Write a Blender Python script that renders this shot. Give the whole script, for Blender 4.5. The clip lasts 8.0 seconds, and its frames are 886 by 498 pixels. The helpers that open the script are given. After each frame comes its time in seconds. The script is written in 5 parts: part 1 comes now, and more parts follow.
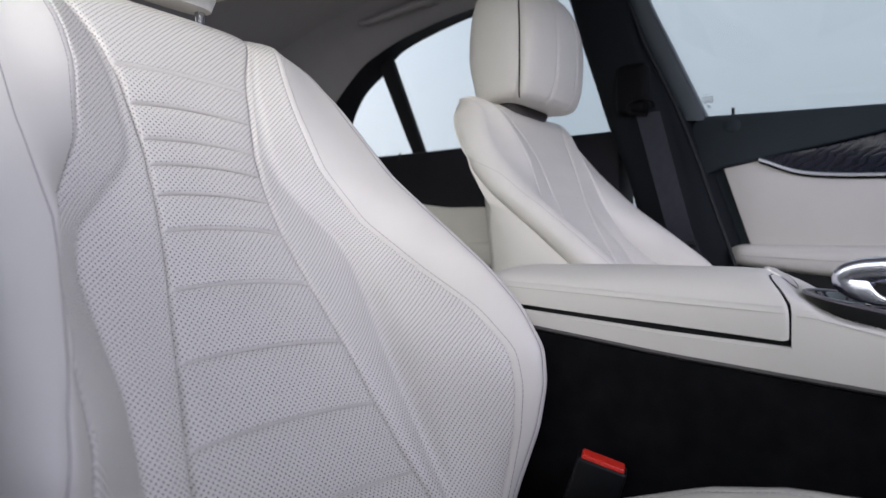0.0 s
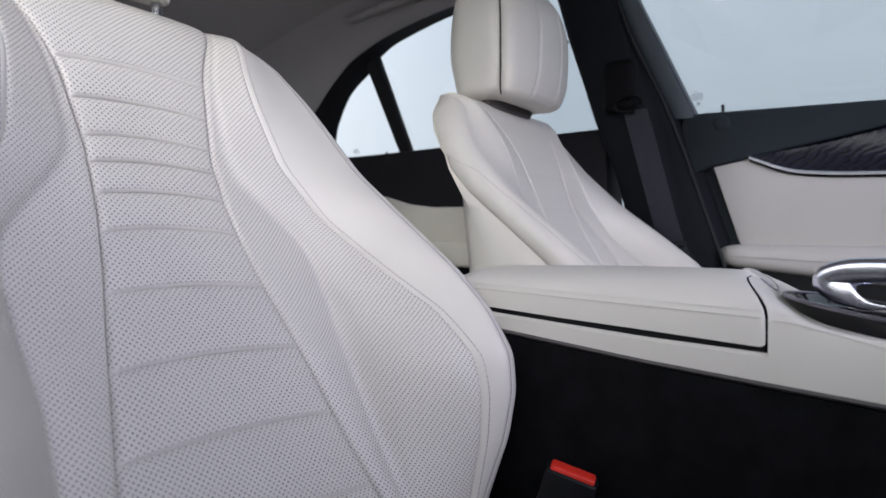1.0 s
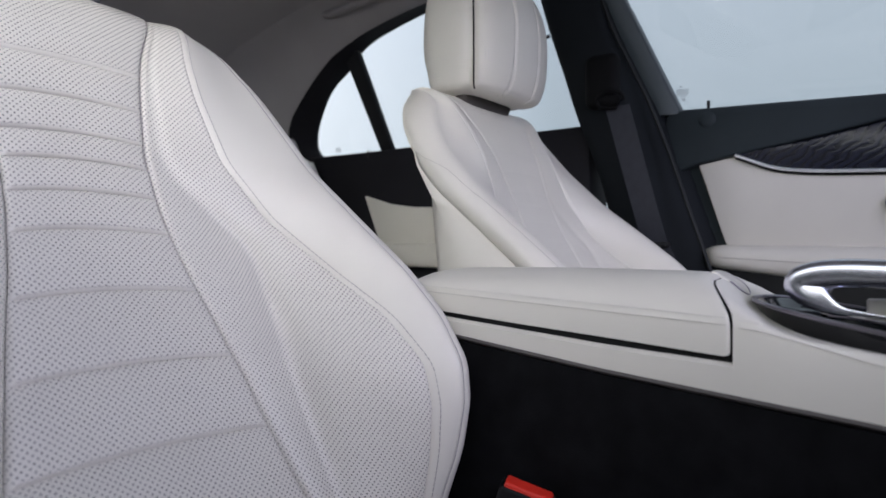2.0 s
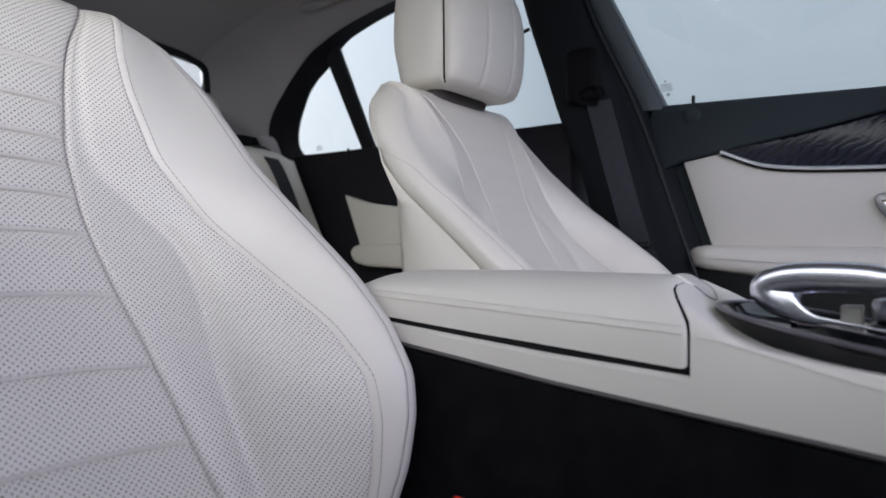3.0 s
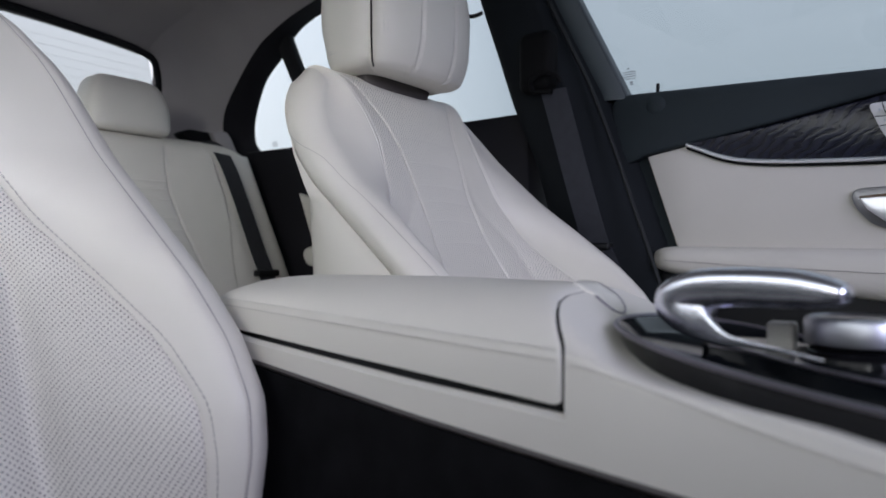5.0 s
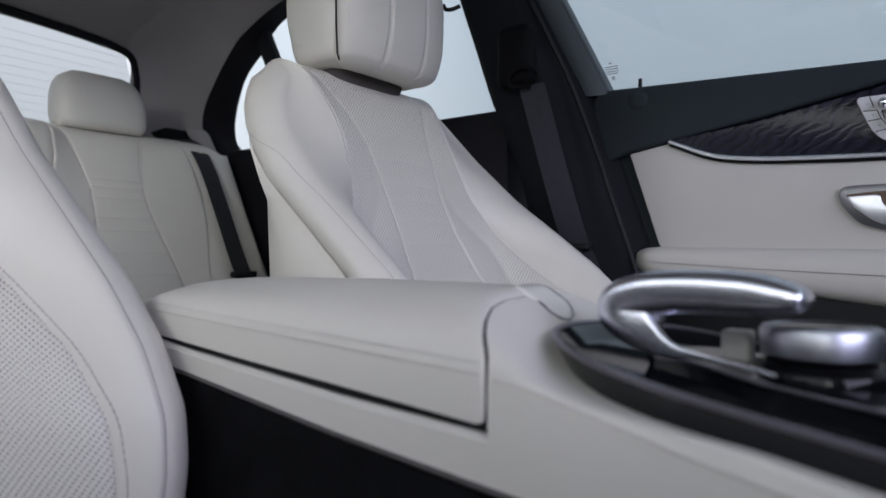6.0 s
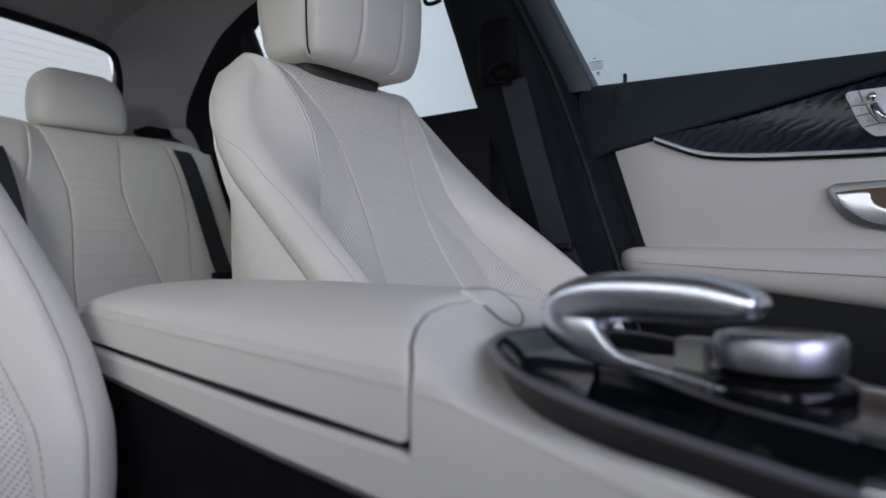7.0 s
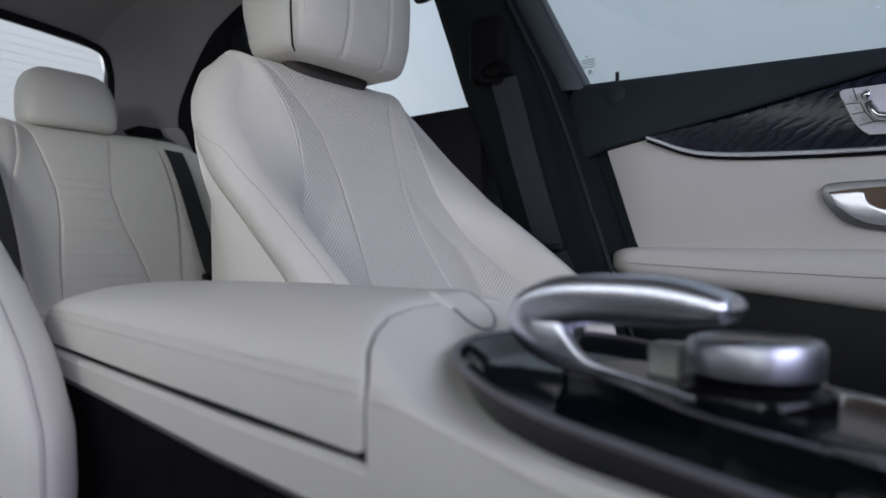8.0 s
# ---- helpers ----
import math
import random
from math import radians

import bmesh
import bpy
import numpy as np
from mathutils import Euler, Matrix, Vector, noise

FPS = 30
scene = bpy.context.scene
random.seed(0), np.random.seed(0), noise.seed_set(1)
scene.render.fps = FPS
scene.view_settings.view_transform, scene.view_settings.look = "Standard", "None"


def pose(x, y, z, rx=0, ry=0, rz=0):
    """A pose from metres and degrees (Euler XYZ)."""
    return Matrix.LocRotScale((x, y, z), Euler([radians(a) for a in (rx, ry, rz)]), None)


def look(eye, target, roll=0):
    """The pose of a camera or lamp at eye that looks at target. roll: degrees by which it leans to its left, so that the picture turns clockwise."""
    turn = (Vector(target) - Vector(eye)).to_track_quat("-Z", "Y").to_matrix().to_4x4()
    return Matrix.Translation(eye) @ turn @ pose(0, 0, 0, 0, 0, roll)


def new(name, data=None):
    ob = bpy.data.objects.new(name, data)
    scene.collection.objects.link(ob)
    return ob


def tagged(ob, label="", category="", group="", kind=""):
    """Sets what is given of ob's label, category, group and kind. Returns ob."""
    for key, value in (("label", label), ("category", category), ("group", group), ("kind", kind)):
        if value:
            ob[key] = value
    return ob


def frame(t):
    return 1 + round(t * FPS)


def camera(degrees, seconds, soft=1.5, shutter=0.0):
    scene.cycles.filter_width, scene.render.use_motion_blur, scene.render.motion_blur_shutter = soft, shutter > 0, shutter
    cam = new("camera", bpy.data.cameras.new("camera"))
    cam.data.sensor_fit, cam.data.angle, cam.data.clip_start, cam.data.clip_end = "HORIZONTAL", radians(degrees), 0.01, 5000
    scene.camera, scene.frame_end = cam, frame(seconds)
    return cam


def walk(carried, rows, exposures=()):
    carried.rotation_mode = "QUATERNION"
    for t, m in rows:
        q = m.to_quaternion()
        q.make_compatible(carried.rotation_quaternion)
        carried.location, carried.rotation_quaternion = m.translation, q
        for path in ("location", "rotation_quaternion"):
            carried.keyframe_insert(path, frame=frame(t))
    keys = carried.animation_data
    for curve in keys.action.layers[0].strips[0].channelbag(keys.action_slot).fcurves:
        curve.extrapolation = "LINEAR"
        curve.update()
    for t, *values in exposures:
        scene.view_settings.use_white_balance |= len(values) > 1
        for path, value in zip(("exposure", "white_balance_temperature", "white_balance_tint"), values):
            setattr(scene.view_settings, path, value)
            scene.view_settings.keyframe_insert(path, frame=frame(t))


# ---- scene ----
cam = camera(68.0, 8.0)
cam.data.dof.use_dof = True
cam.data.dof.focus_distance = 0.82
cam.data.dof.aperture_fstop = 5.2
PATH = [
    (0, (-0.787, 0.001, 0.628), (0.814, 1.199, 0.636), 0.1),
    (0.5, (-0.769, -0.003, 0.628), (0.832, 1.195, 0.636), 0.1),
    (1, (-0.736, -0.011, 0.628), (0.863, 1.19, 0.638), 0.1),
    (1.5, (-0.702, -0.018, 0.628), (0.896, 1.184, 0.64), 0.1),
    (3, (-0.597, -0.04, 0.631), (0.997, 1.168, 0.642), 0.0),
    (3.5, (-0.559, -0.046, 0.631), (1.033, 1.164, 0.643), 0.0),
    (4, (-0.52, -0.054, 0.632), (1.071, 1.158, 0.643), -0.0),
    (4.5, (-0.479, -0.061, 0.632), (1.11, 1.154, 0.645), -0.0),
    (6, (-0.38, -0.08, 0.632), (1.205, 1.14, 0.65), -0.0),
    (6.5, (-0.353, -0.087, 0.632), (1.23, 1.136, 0.651), -0.1),
    (7, (-0.332, -0.092, 0.633), (1.25, 1.132, 0.65), -0.1),
    (7.5, (-0.318, -0.096, 0.633), (1.263, 1.129, 0.651), -0.1),
    (8, (-0.308, -0.098, 0.633), (1.272, 1.128, 0.652), -0.1),
]
walk(cam, [(t, look(eye, target, roll)) for t, eye, target, roll in PATH], exposures=[(0, 0.05, 6480, 13), (3, -0.07, 6440, 12), (6, -0.27, 6340, 11), (8, -0.37, 6300, 11)])

# ---- light ----
world = bpy.data.worlds.new("studio")
scene.world = world
world.use_nodes = True
wn, wl = world.node_tree.nodes, world.node_tree.links
wn.clear()
w_out = wn.new("ShaderNodeOutputWorld")
w_bg = wn.new("ShaderNodeBackground")
w_co = wn.new("ShaderNodeTexCoord")
w_sep = wn.new("ShaderNodeSeparateXYZ")
w_ramp = wn.new("ShaderNodeValToRGB")
w_ramp.color_ramp.elements[0].position = 0.38
w_ramp.color_ramp.elements[0].color = (0.29, 0.335, 0.375, 1)
w_ramp.color_ramp.elements[1].position = 0.75
w_ramp.color_ramp.elements[1].color = (0.84, 0.96, 1.10, 1)
w_mid = w_ramp.color_ramp.elements.new(0.52)
w_mid.color = (0.63, 0.74, 0.82, 1)
w_map = wn.new("ShaderNodeMath")
w_map.operation = "MULTIPLY_ADD"
w_map.inputs[1].default_value = 0.5
w_map.inputs[2].default_value = 0.5
wl.new(w_co.outputs["Generated"], w_sep.inputs[0])
wl.new(w_sep.outputs["Z"], w_map.inputs[0])
wl.new(w_map.outputs[0], w_ramp.inputs[0])
# studio backdrop strength is ramped up towards +Y, brightening rear glass and bench
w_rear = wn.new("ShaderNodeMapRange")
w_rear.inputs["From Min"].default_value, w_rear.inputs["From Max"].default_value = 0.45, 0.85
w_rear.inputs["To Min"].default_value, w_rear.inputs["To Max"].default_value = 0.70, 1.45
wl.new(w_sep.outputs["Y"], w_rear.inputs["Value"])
# and lowered a little towards -X, added to dim the near seat
w_side, w_level = wn.new("ShaderNodeMapRange"), wn.new("ShaderNodeMath")
w_side.inputs["From Min"].default_value, w_side.inputs["From Max"].default_value = -0.9, 0.1
w_side.inputs["To Min"].default_value, w_side.inputs["To Max"].default_value = 0.92, 1.0
w_level.operation = "MULTIPLY"
wl.new(w_sep.outputs["X"], w_side.inputs["Value"])
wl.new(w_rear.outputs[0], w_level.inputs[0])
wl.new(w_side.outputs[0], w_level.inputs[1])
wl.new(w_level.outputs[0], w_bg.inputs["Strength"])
w_white = wn.new("ShaderNodeMapRange")
w_white.inputs["From Min"].default_value, w_white.inputs["From Max"].default_value = 0.45, 0.85
wl.new(w_sep.outputs["Y"], w_white.inputs["Value"])
w_tone = wn.new("ShaderNodeMix")
w_tone.data_type, w_tone.blend_type = "RGBA", "MULTIPLY"
w_tone.inputs["B"].default_value = (1.20, 1.07, 1.0, 1)
wl.new(w_white.outputs[0], w_tone.inputs["Factor"])
wl.new(w_ramp.outputs[0], w_tone.inputs["A"])
wl.new(w_tone.outputs["Result"], w_bg.inputs["Color"])
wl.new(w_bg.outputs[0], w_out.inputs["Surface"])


def area_lamp(name, eye, target, sx, sy, watts, color, spread=180):
    data = bpy.data.lights.new(name, "AREA")
    data.shape, data.size, data.size_y, data.energy, data.color = "RECTANGLE", sx, sy, watts, color
    data.spread = radians(spread)
    ob = new(name, data)
    ob.matrix_world = look(eye, target)
    return ob


# added fill lamps: over the windscreen, narrow-beam to rear seats, long by open door
area_lamp("fill_front", (-1.0, -2.35, 1.55), (-0.1, 0.5, 0.7), 2.2, 1.0, 46, (0.96, 0.955, 1.29))
area_lamp("fill_rear", (-2.3, -0.4, 1.6), (0.40, 1.42, 0.80), 1.2, 1.0, 3.7, (0.95, 0.965, 0.945), 40)
area_lamp("fill_door", (-2.4, 0.35, 1.65), (0.1, 0.25, 0.70), 2.4, 0.9, 14, (0.965, 0.97, 0.94))


# ---- materials ----
def nodes_of(name):
    m = bpy.data.materials.new(name)
    m.use_nodes = True
    return m, m.node_tree.nodes, m.node_tree.links, m.node_tree.nodes["Principled BSDF"]


def grain(n, l, bsdf, scale, strength, distance=0.0006, kind="noise"):
    """Fine relief at real-world size."""
    co = n.new("ShaderNodeTexCoord")
    if kind == "noise":
        tex = n.new("ShaderNodeTexNoise")
        tex.inputs["Detail"].default_value = 4
        out = tex.outputs["Fac"]
    else:
        tex = n.new("ShaderNodeTexVoronoi")
        tex.feature = "SMOOTH_F1"
        out = tex.outputs["Distance"]
    tex.inputs["Scale"].default_value = scale
    l.new(co.outputs["Object"], tex.inputs["Vector"])
    bump = n.new("ShaderNodeBump")
    bump.inputs["Strength"].default_value = strength
    bump.inputs["Distance"].default_value = distance
    l.new(out, bump.inputs["Height"])
    l.new(bump.outputs[0], bsdf.inputs["Normal"])
    return co, bump


def mottled(n, l, bsdf, co, color, amount, scale):
    """Base colour that varies softly between two close tones at two sizes."""
    a = n.new("ShaderNodeTexNoise")
    a.inputs["Scale"].default_value = scale
    a.inputs["Detail"].default_value = 6
    l.new(co.outputs["Object"], a.inputs["Vector"])
    ramp = n.new("ShaderNodeValToRGB")
    ramp.color_ramp.elements[0].position, ramp.color_ramp.elements[1].position = 0.3, 0.7
    ramp.color_ramp.elements[0].color = (*[c * (1 - amount) for c in color], 1)
    ramp.color_ramp.elements[1].color = (*[min(1, c * (1 + amount)) for c in color], 1)
    l.new(a.outputs["Fac"], ramp.inputs[0])
    l.new(ramp.outputs[0], bsdf.inputs["Base Color"])
    return ramp


def surface(name, color, rough, metal=0.0, spec=0.5, amount=0.06, scale=9.0, grain_scale=600, grain_strength=0.15, kind="noise", coat=0.0):
    m, n, l, b = nodes_of(name)
    b.inputs["Roughness"].default_value, b.inputs["Metallic"].default_value = rough, metal
    b.inputs["Coat Weight"].default_value = coat
    b.inputs["Specular IOR Level"].default_value = spec
    b.inputs["Coat Roughness"].default_value = 0.05
    co, _ = grain(n, l, b, grain_scale, grain_strength, kind=kind)
    mottled(n, l, b, co, color, amount, scale)
    return m


def perforated(name, color, pitch, radius, band=0.0085):
    """Leather with rows of punched holes, laid out along the panel's own length and width."""
    m, n, l, b = nodes_of(name)
    b.inputs["Roughness"].default_value = 0.5
    co, bump = grain(n, l, b, 900, 0.12, kind="voronoi")
    ramp = mottled(n, l, b, co, color, 0.03, 9)
    uv = n.new("ShaderNodeUVMap")
    mp = n.new("ShaderNodeMapping")
    mp.inputs["Rotation"].default_value = (0, 0, radians(45))
    mp.inputs["Scale"].default_value = (1 / pitch, 1 / pitch, 1)
    fr = n.new("ShaderNodeVectorMath")
    fr.operation = "FRACTION"
    sub = n.new("ShaderNodeVectorMath")
    sub.operation = "SUBTRACT"
    sub.inputs[1].default_value = (0.5, 0.5, 0)
    ln = n.new("ShaderNodeVectorMath")
    ln.operation = "LENGTH"
    hole = n.new("ShaderNodeMapRange")
    hole.inputs["From Min"].default_value, hole.inputs["From Max"].default_value = radius / pitch * 0.8, radius / pitch * 1.25
    hole.inputs["To Min"].default_value, hole.inputs["To Max"].default_value = 1, 0
    mix = n.new("ShaderNodeMix")
    mix.data_type = "RGBA"
    l.new(uv.outputs[0], mp.inputs["Vector"])
    l.new(mp.outputs[0], fr.inputs[0])
    l.new(fr.outputs[0], sub.inputs[0])
    l.new(sub.outputs[0], ln.inputs[0])
    l.new(ln.outputs["Value"], hole.inputs["Value"])
    sep = n.new("ShaderNodeSeparateXYZ")
    plain = n.new("ShaderNodeMath")
    plain.operation = "GREATER_THAN"
    plain.inputs[1].default_value = band
    both = n.new("ShaderNodeMath")
    both.operation = "MULTIPLY"
    l.new(uv.outputs[0], sep.inputs[0])
    l.new(sep.outputs["Y"], plain.inputs[0])
    l.new(plain.outputs[0], both.inputs[0])
    l.new(hole.outputs[0], both.inputs[1])
    l.new(both.outputs[0], mix.inputs["Factor"])
    l.new(ramp.outputs[0], mix.inputs["A"])
    mix.inputs["B"].default_value = (0.010, 0.008, 0.011, 1)
    l.new(mix.outputs["Result"], b.inputs["Base Color"])
    return m


def glass_pane(name, tint):
    m, n, l, b = nodes_of(name)
    out = n["Material Output"]
    n.remove(b)
    clear, shine, mix, fres = n.new("ShaderNodeBsdfTransparent"), n.new("ShaderNodeBsdfGlossy"), n.new("ShaderNodeMixShader"), n.new("ShaderNodeLayerWeight")
    clear.inputs[0].default_value = (*tint, 1)
    shine.inputs["Roughness"].default_value = 0.02
    fres.inputs["Blend"].default_value = 0.5
    sharp, level = n.new("ShaderNodeMath"), n.new("ShaderNodeMath")
    sharp.operation, level.operation = "POWER", "MULTIPLY_ADD"
    sharp.inputs[1].default_value = 5.0
    level.inputs[1].default_value, level.inputs[2].default_value = 0.7, 0.03
    l.new(fres.outputs["Facing"], sharp.inputs[0])
    l.new(sharp.outputs[0], level.inputs[0])
    l.new(level.outputs[0], mix.inputs[0])
    l.new(clear.outputs[0], mix.inputs[1])
    l.new(shine.outputs[0], mix.inputs[2])
    l.new(mix.outputs[0], out.inputs["Surface"])
    return m


def veneer(name):
    """Dark open-pored ash with wavy figure."""
    m, n, l, b = nodes_of(name)
    b.inputs["Roughness"].default_value = 0.24
    co = n.new("ShaderNodeTexCoord")
    mp = n.new("ShaderNodeMapping")
    mp.inputs["Scale"].default_value = (1, 1.0, 2.2)
    mp.inputs["Rotation"].default_value = (radians(-28), 0, 0)
    wave = n.new("ShaderNodeTexWave")
    wave.bands_direction = "Y"
    wave.inputs["Scale"].default_value = 16
    wave.inputs["Distortion"].default_value = 9
    wave.inputs["Detail"].default_value = 3
    wave.inputs["Detail Scale"].default_value = 1.3
    ramp = n.new("ShaderNodeValToRGB")
    ramp.color_ramp.elements[0].color = (0.006, 0.007, 0.014, 1)
    ramp.color_ramp.elements[1].color = (0.017, 0.019, 0.034, 1)
    bump = n.new("ShaderNodeBump")
    bump.inputs["Strength"].default_value = 0.25
    bump.inputs["Distance"].default_value = 0.0008
    l.new(co.outputs["Object"], mp.inputs[0])
    l.new(mp.outputs[0], wave.inputs["Vector"])
    l.new(wave.outputs["Fac"], ramp.inputs[0])
    l.new(ramp.outputs[0], b.inputs["Base Color"])
    l.new(wave.outputs["Fac"], bump.inputs["Height"])
    l.new(bump.outputs[0], b.inputs["Normal"])
    return m


CREAM = (0.662, 0.636, 0.574)
LEATHER = surface("cream_leather", CREAM, 0.46, amount=0.03, scale=7, grain_scale=800, grain_strength=0.12, kind="voronoi")
PERF = perforated("perforated_cream_leather", CREAM, 0.0038, 0.00068, 0.0056)
PERF_WIDE = perforated("wide_perforated_cream_leather", CREAM, 0.0041, 0.00072, 0.0056)
PERF_FLAT = perforated("perforated_cream_leather_flat", CREAM, 0.0041, 0.00066, 0.0012)
THREAD = surface("cream_thread", (0.62, 0.60, 0.57), 0.7, amount=0.05)
CREASE_SHADE = surface("crease_shade_cord", (0.030, 0.026, 0.025), 0.8, spec=0.2, amount=0.1)
# headrest underside darkened, its shade put into the colour
SHADED_UNDERSIDE = surface("shaded_underside_fabric", (0.070, 0.062, 0.058), 0.85, spec=0.2, amount=0.1)
# thread and cord darkened to stand for shadow along the seams
STITCH = surface("shaded_thread", (0.30, 0.28, 0.27), 0.8, amount=0.05)
SEAM = surface("seam_shadow_cord", (0.47, 0.445, 0.41), 0.75, amount=0.05)
BLACK_SOFT = surface("black_soft_trim", (0.026, 0.035, 0.040), 0.65, spec=0.26, amount=0.15, scale=6, grain_scale=900, grain_strength=0.25, kind="voronoi")
BLACK_REAR = surface("dull_black_trim", (0.010, 0.0095, 0.012), 0.7, spec=0.2, amount=0.15, scale=6, grain_scale=900, grain_strength=0.25, kind="voronoi")
BLACK_PLASTIC = surface("black_plastic", (0.007, 0.0075, 0.0085), 0.5, spec=0.25, amount=0.15)
BLACK_GLOSS = surface("piano_black", (0.004, 0.004, 0.005), 0.10, spec=0.16, amount=0.1, grain_scale=60, grain_strength=0.01)
TRAY_BLACK = surface("satin_piano_black", (0.004, 0.005, 0.007), 0.07, spec=0.40, amount=0.1, grain_scale=60, grain_strength=0.01)
CARPET = surface("black_carpet", (0.006, 0.006, 0.007), 0.95, spec=0.1, amount=0.35, scale=30, grain_scale=900, grain_strength=0.6)
HEADLINER = surface("taupe_headliner", (0.36, 0.335, 0.33), 0.95, amount=0.05, scale=5, grain_scale=1100, grain_strength=0.3)
PILLAR = surface("taupe_fabric_trim", (0.36, 0.335, 0.33), 0.9, amount=0.05, scale=5, grain_scale=1100, grain_strength=0.25)
CHROME = surface("satin_chrome", (0.90, 0.90, 0.95), 0.32, metal=1.0, amount=0.03, grain_scale=300, grain_strength=0.02)
REST_CHROME = surface("bright_satin_chrome", (0.88, 0.89, 0.97), 0.27, metal=1.0, amount=0.03, grain_scale=300, grain_strength=0.02)
POLISHED = surface("polished_chrome", (0.80, 0.80, 0.82), 0.10, metal=1.0, amount=0.02, grain_scale=300, grain_strength=0.01)
SILVER = surface("silver_switch_plastic", (0.78, 0.78, 0.78), 0.38, metal=0.1, amount=0.03)
PILLAR_BLACK = surface("matt_black_pillar_trim", (0.0085, 0.0105, 0.0125), 0.75, spec=0.14, amount=0.15, scale=6, grain_scale=900, grain_strength=0.25, kind="voronoi")
RUBBER = surface("black_rubber", (0.008, 0.008, 0.009), 0.7, spec=0.25, amount=0.1)
BELT = surface("grey_belt_webbing", (0.027, 0.029, 0.038), 0.8, amount=0.12, scale=60, grain_scale=500, grain_strength=0.5)
BELT_DARK = surface("black_belt_webbing", (0.018, 0.018, 0.020), 0.8, amount=0.12, scale=60, grain_scale=500, grain_strength=0.5)
RED = surface("red_button_plastic", (0.75, 0.035, 0.02), 0.4, amount=0.04)
GLASS = glass_pane("tinted_glass", (0.93, 0.95, 0.955))
REAR_GLASS = glass_pane("darker_tinted_glass", (0.76, 0.775, 0.785))
PRINT = surface("grey_ceramic_print", (0.55, 0.60, 0.63), 0.6)
RIM = surface("mauve_grey_satin_metal", (0.34, 0.32, 0.36), 0.34, metal=1.0, amount=0.04)
FRAME_GREY = surface("dark_grey_frame_trim", (0.066, 0.082, 0.088), 0.5, spec=0.4, amount=0.1)
PIT = surface("matt_black_plastic", (0.004, 0.004, 0.0045), 0.7, spec=0.12, amount=0.1)
VENEER = veneer("dark_ash_veneer")
METAL = surface("steel_post", (0.55, 0.56, 0.58), 0.18, metal=1.0, amount=0.03)


# ---- builders ----
BASE = {}


def thing(name, at, label, category, group="", kind=""):
    ob = new(name)
    ob.empty_display_size = 0.05
    ob.location = at
    BASE[ob] = Vector(at)
    return tagged(ob, label, category, group, kind)


def mesh_part(name, verts, faces, material, parent=None, label="", uv=None, smooth=True, angle=40):
    """Links one mesh object; places are in the world, and are made relative to the parent."""
    base = BASE[parent] if parent else Vector((0, 0, 0))
    me = bpy.data.meshes.new(name)
    me.from_pydata([tuple(Vector(v) - base) for v in verts], [], faces)
    if uv is not None:
        layer = me.uv_layers.new(name="UVMap")
        for loop in me.loops:
            layer.data[loop.index].uv = uv[loop.vertex_index]
    me.materials.append(material)
    if smooth:
        me.polygons.foreach_set("use_smooth", [True] * len(me.polygons))
        me.set_sharp_from_angle(angle=radians(angle))
    me.update()
    ob = new(name, me)
    if parent:
        ob.parent = parent
        BASE[ob] = base
    if label:
        tagged(ob, label)
    return ob


def bm_part(name, bm, material, parent=None, label="", angle=40):
    bmesh.ops.recalc_face_normals(bm, faces=bm.faces)
    bm.verts.index_update()
    verts = [v.co.copy() for v in bm.verts]
    faces = [[v.index for v in f.verts] for f in bm.faces]
    bm.free()
    return mesh_part(name, verts, faces, material, parent, label, angle=angle)


def grid_part(name, P, material, parent=None, label="", closed=False, flip=False, angle=60, start=None):
    """A sheet from an array of rows of points, with its arc lengths as UV in metres."""
    m, n = P.shape[:2]
    verts = P.reshape(-1, 3)
    faces = []
    for i in range(m - 1):
        for j in range(n if closed else n - 1):
            k = (j + 1) % n
            f = (i * n + j, i * n + k, (i + 1) * n + k, (i + 1) * n + j)
            faces.append(f[::-1] if flip else f)
    dv = np.r_[0, np.cumsum(np.median(np.linalg.norm(np.diff(P, axis=0), axis=2), axis=1))]
    # sideways lengths are counted from the middle of each row, so that rows of holes stay straight
    uv = []
    for i in range(m):
        row = np.r_[0, np.cumsum(np.linalg.norm(np.diff(P[i], axis=0), axis=1))]
        row = row - row[n // 2] if start is None else row + start[i]
        uv += [(row[j], dv[i]) for j in range(n)]
    return mesh_part(name, verts, faces, material, parent, label, uv=uv, angle=angle)


def loft(name, sections, material, parent=None, label="", caps=True, angle=50, fill=()):
    """A closed body through loops with the same number of points."""
    S = np.array(sections, float)
    m, n = S.shape[:2]
    verts = [tuple(p) for p in S.reshape(-1, 3)]
    faces = [(i * n + j, i * n + (j + 1) % n, (i + 1) * n + (j + 1) % n, (i + 1) * n + j) for i in range(m - 1) for j in range(n)]
    bm = bmesh.new()
    vs = [bm.verts.new(v) for v in verts]
    for f in faces:
        bm.faces.new([vs[i] for i in f])
    if fill:
        for a, b, c in fill:
            bm.faces.new((vs[a], vs[c], vs[b]))
            bm.faces.new((vs[(m - 1) * n + a], vs[(m - 1) * n + b], vs[(m - 1) * n + c]))
    elif caps:
        ends = [bm.faces.new([vs[i] for i in range(n)][::-1]), bm.faces.new([vs[(m - 1) * n + j] for j in range(n)])]
        bmesh.ops.triangulate(bm, faces=ends)
    return bm_part(name, bm, material, parent, label, angle)


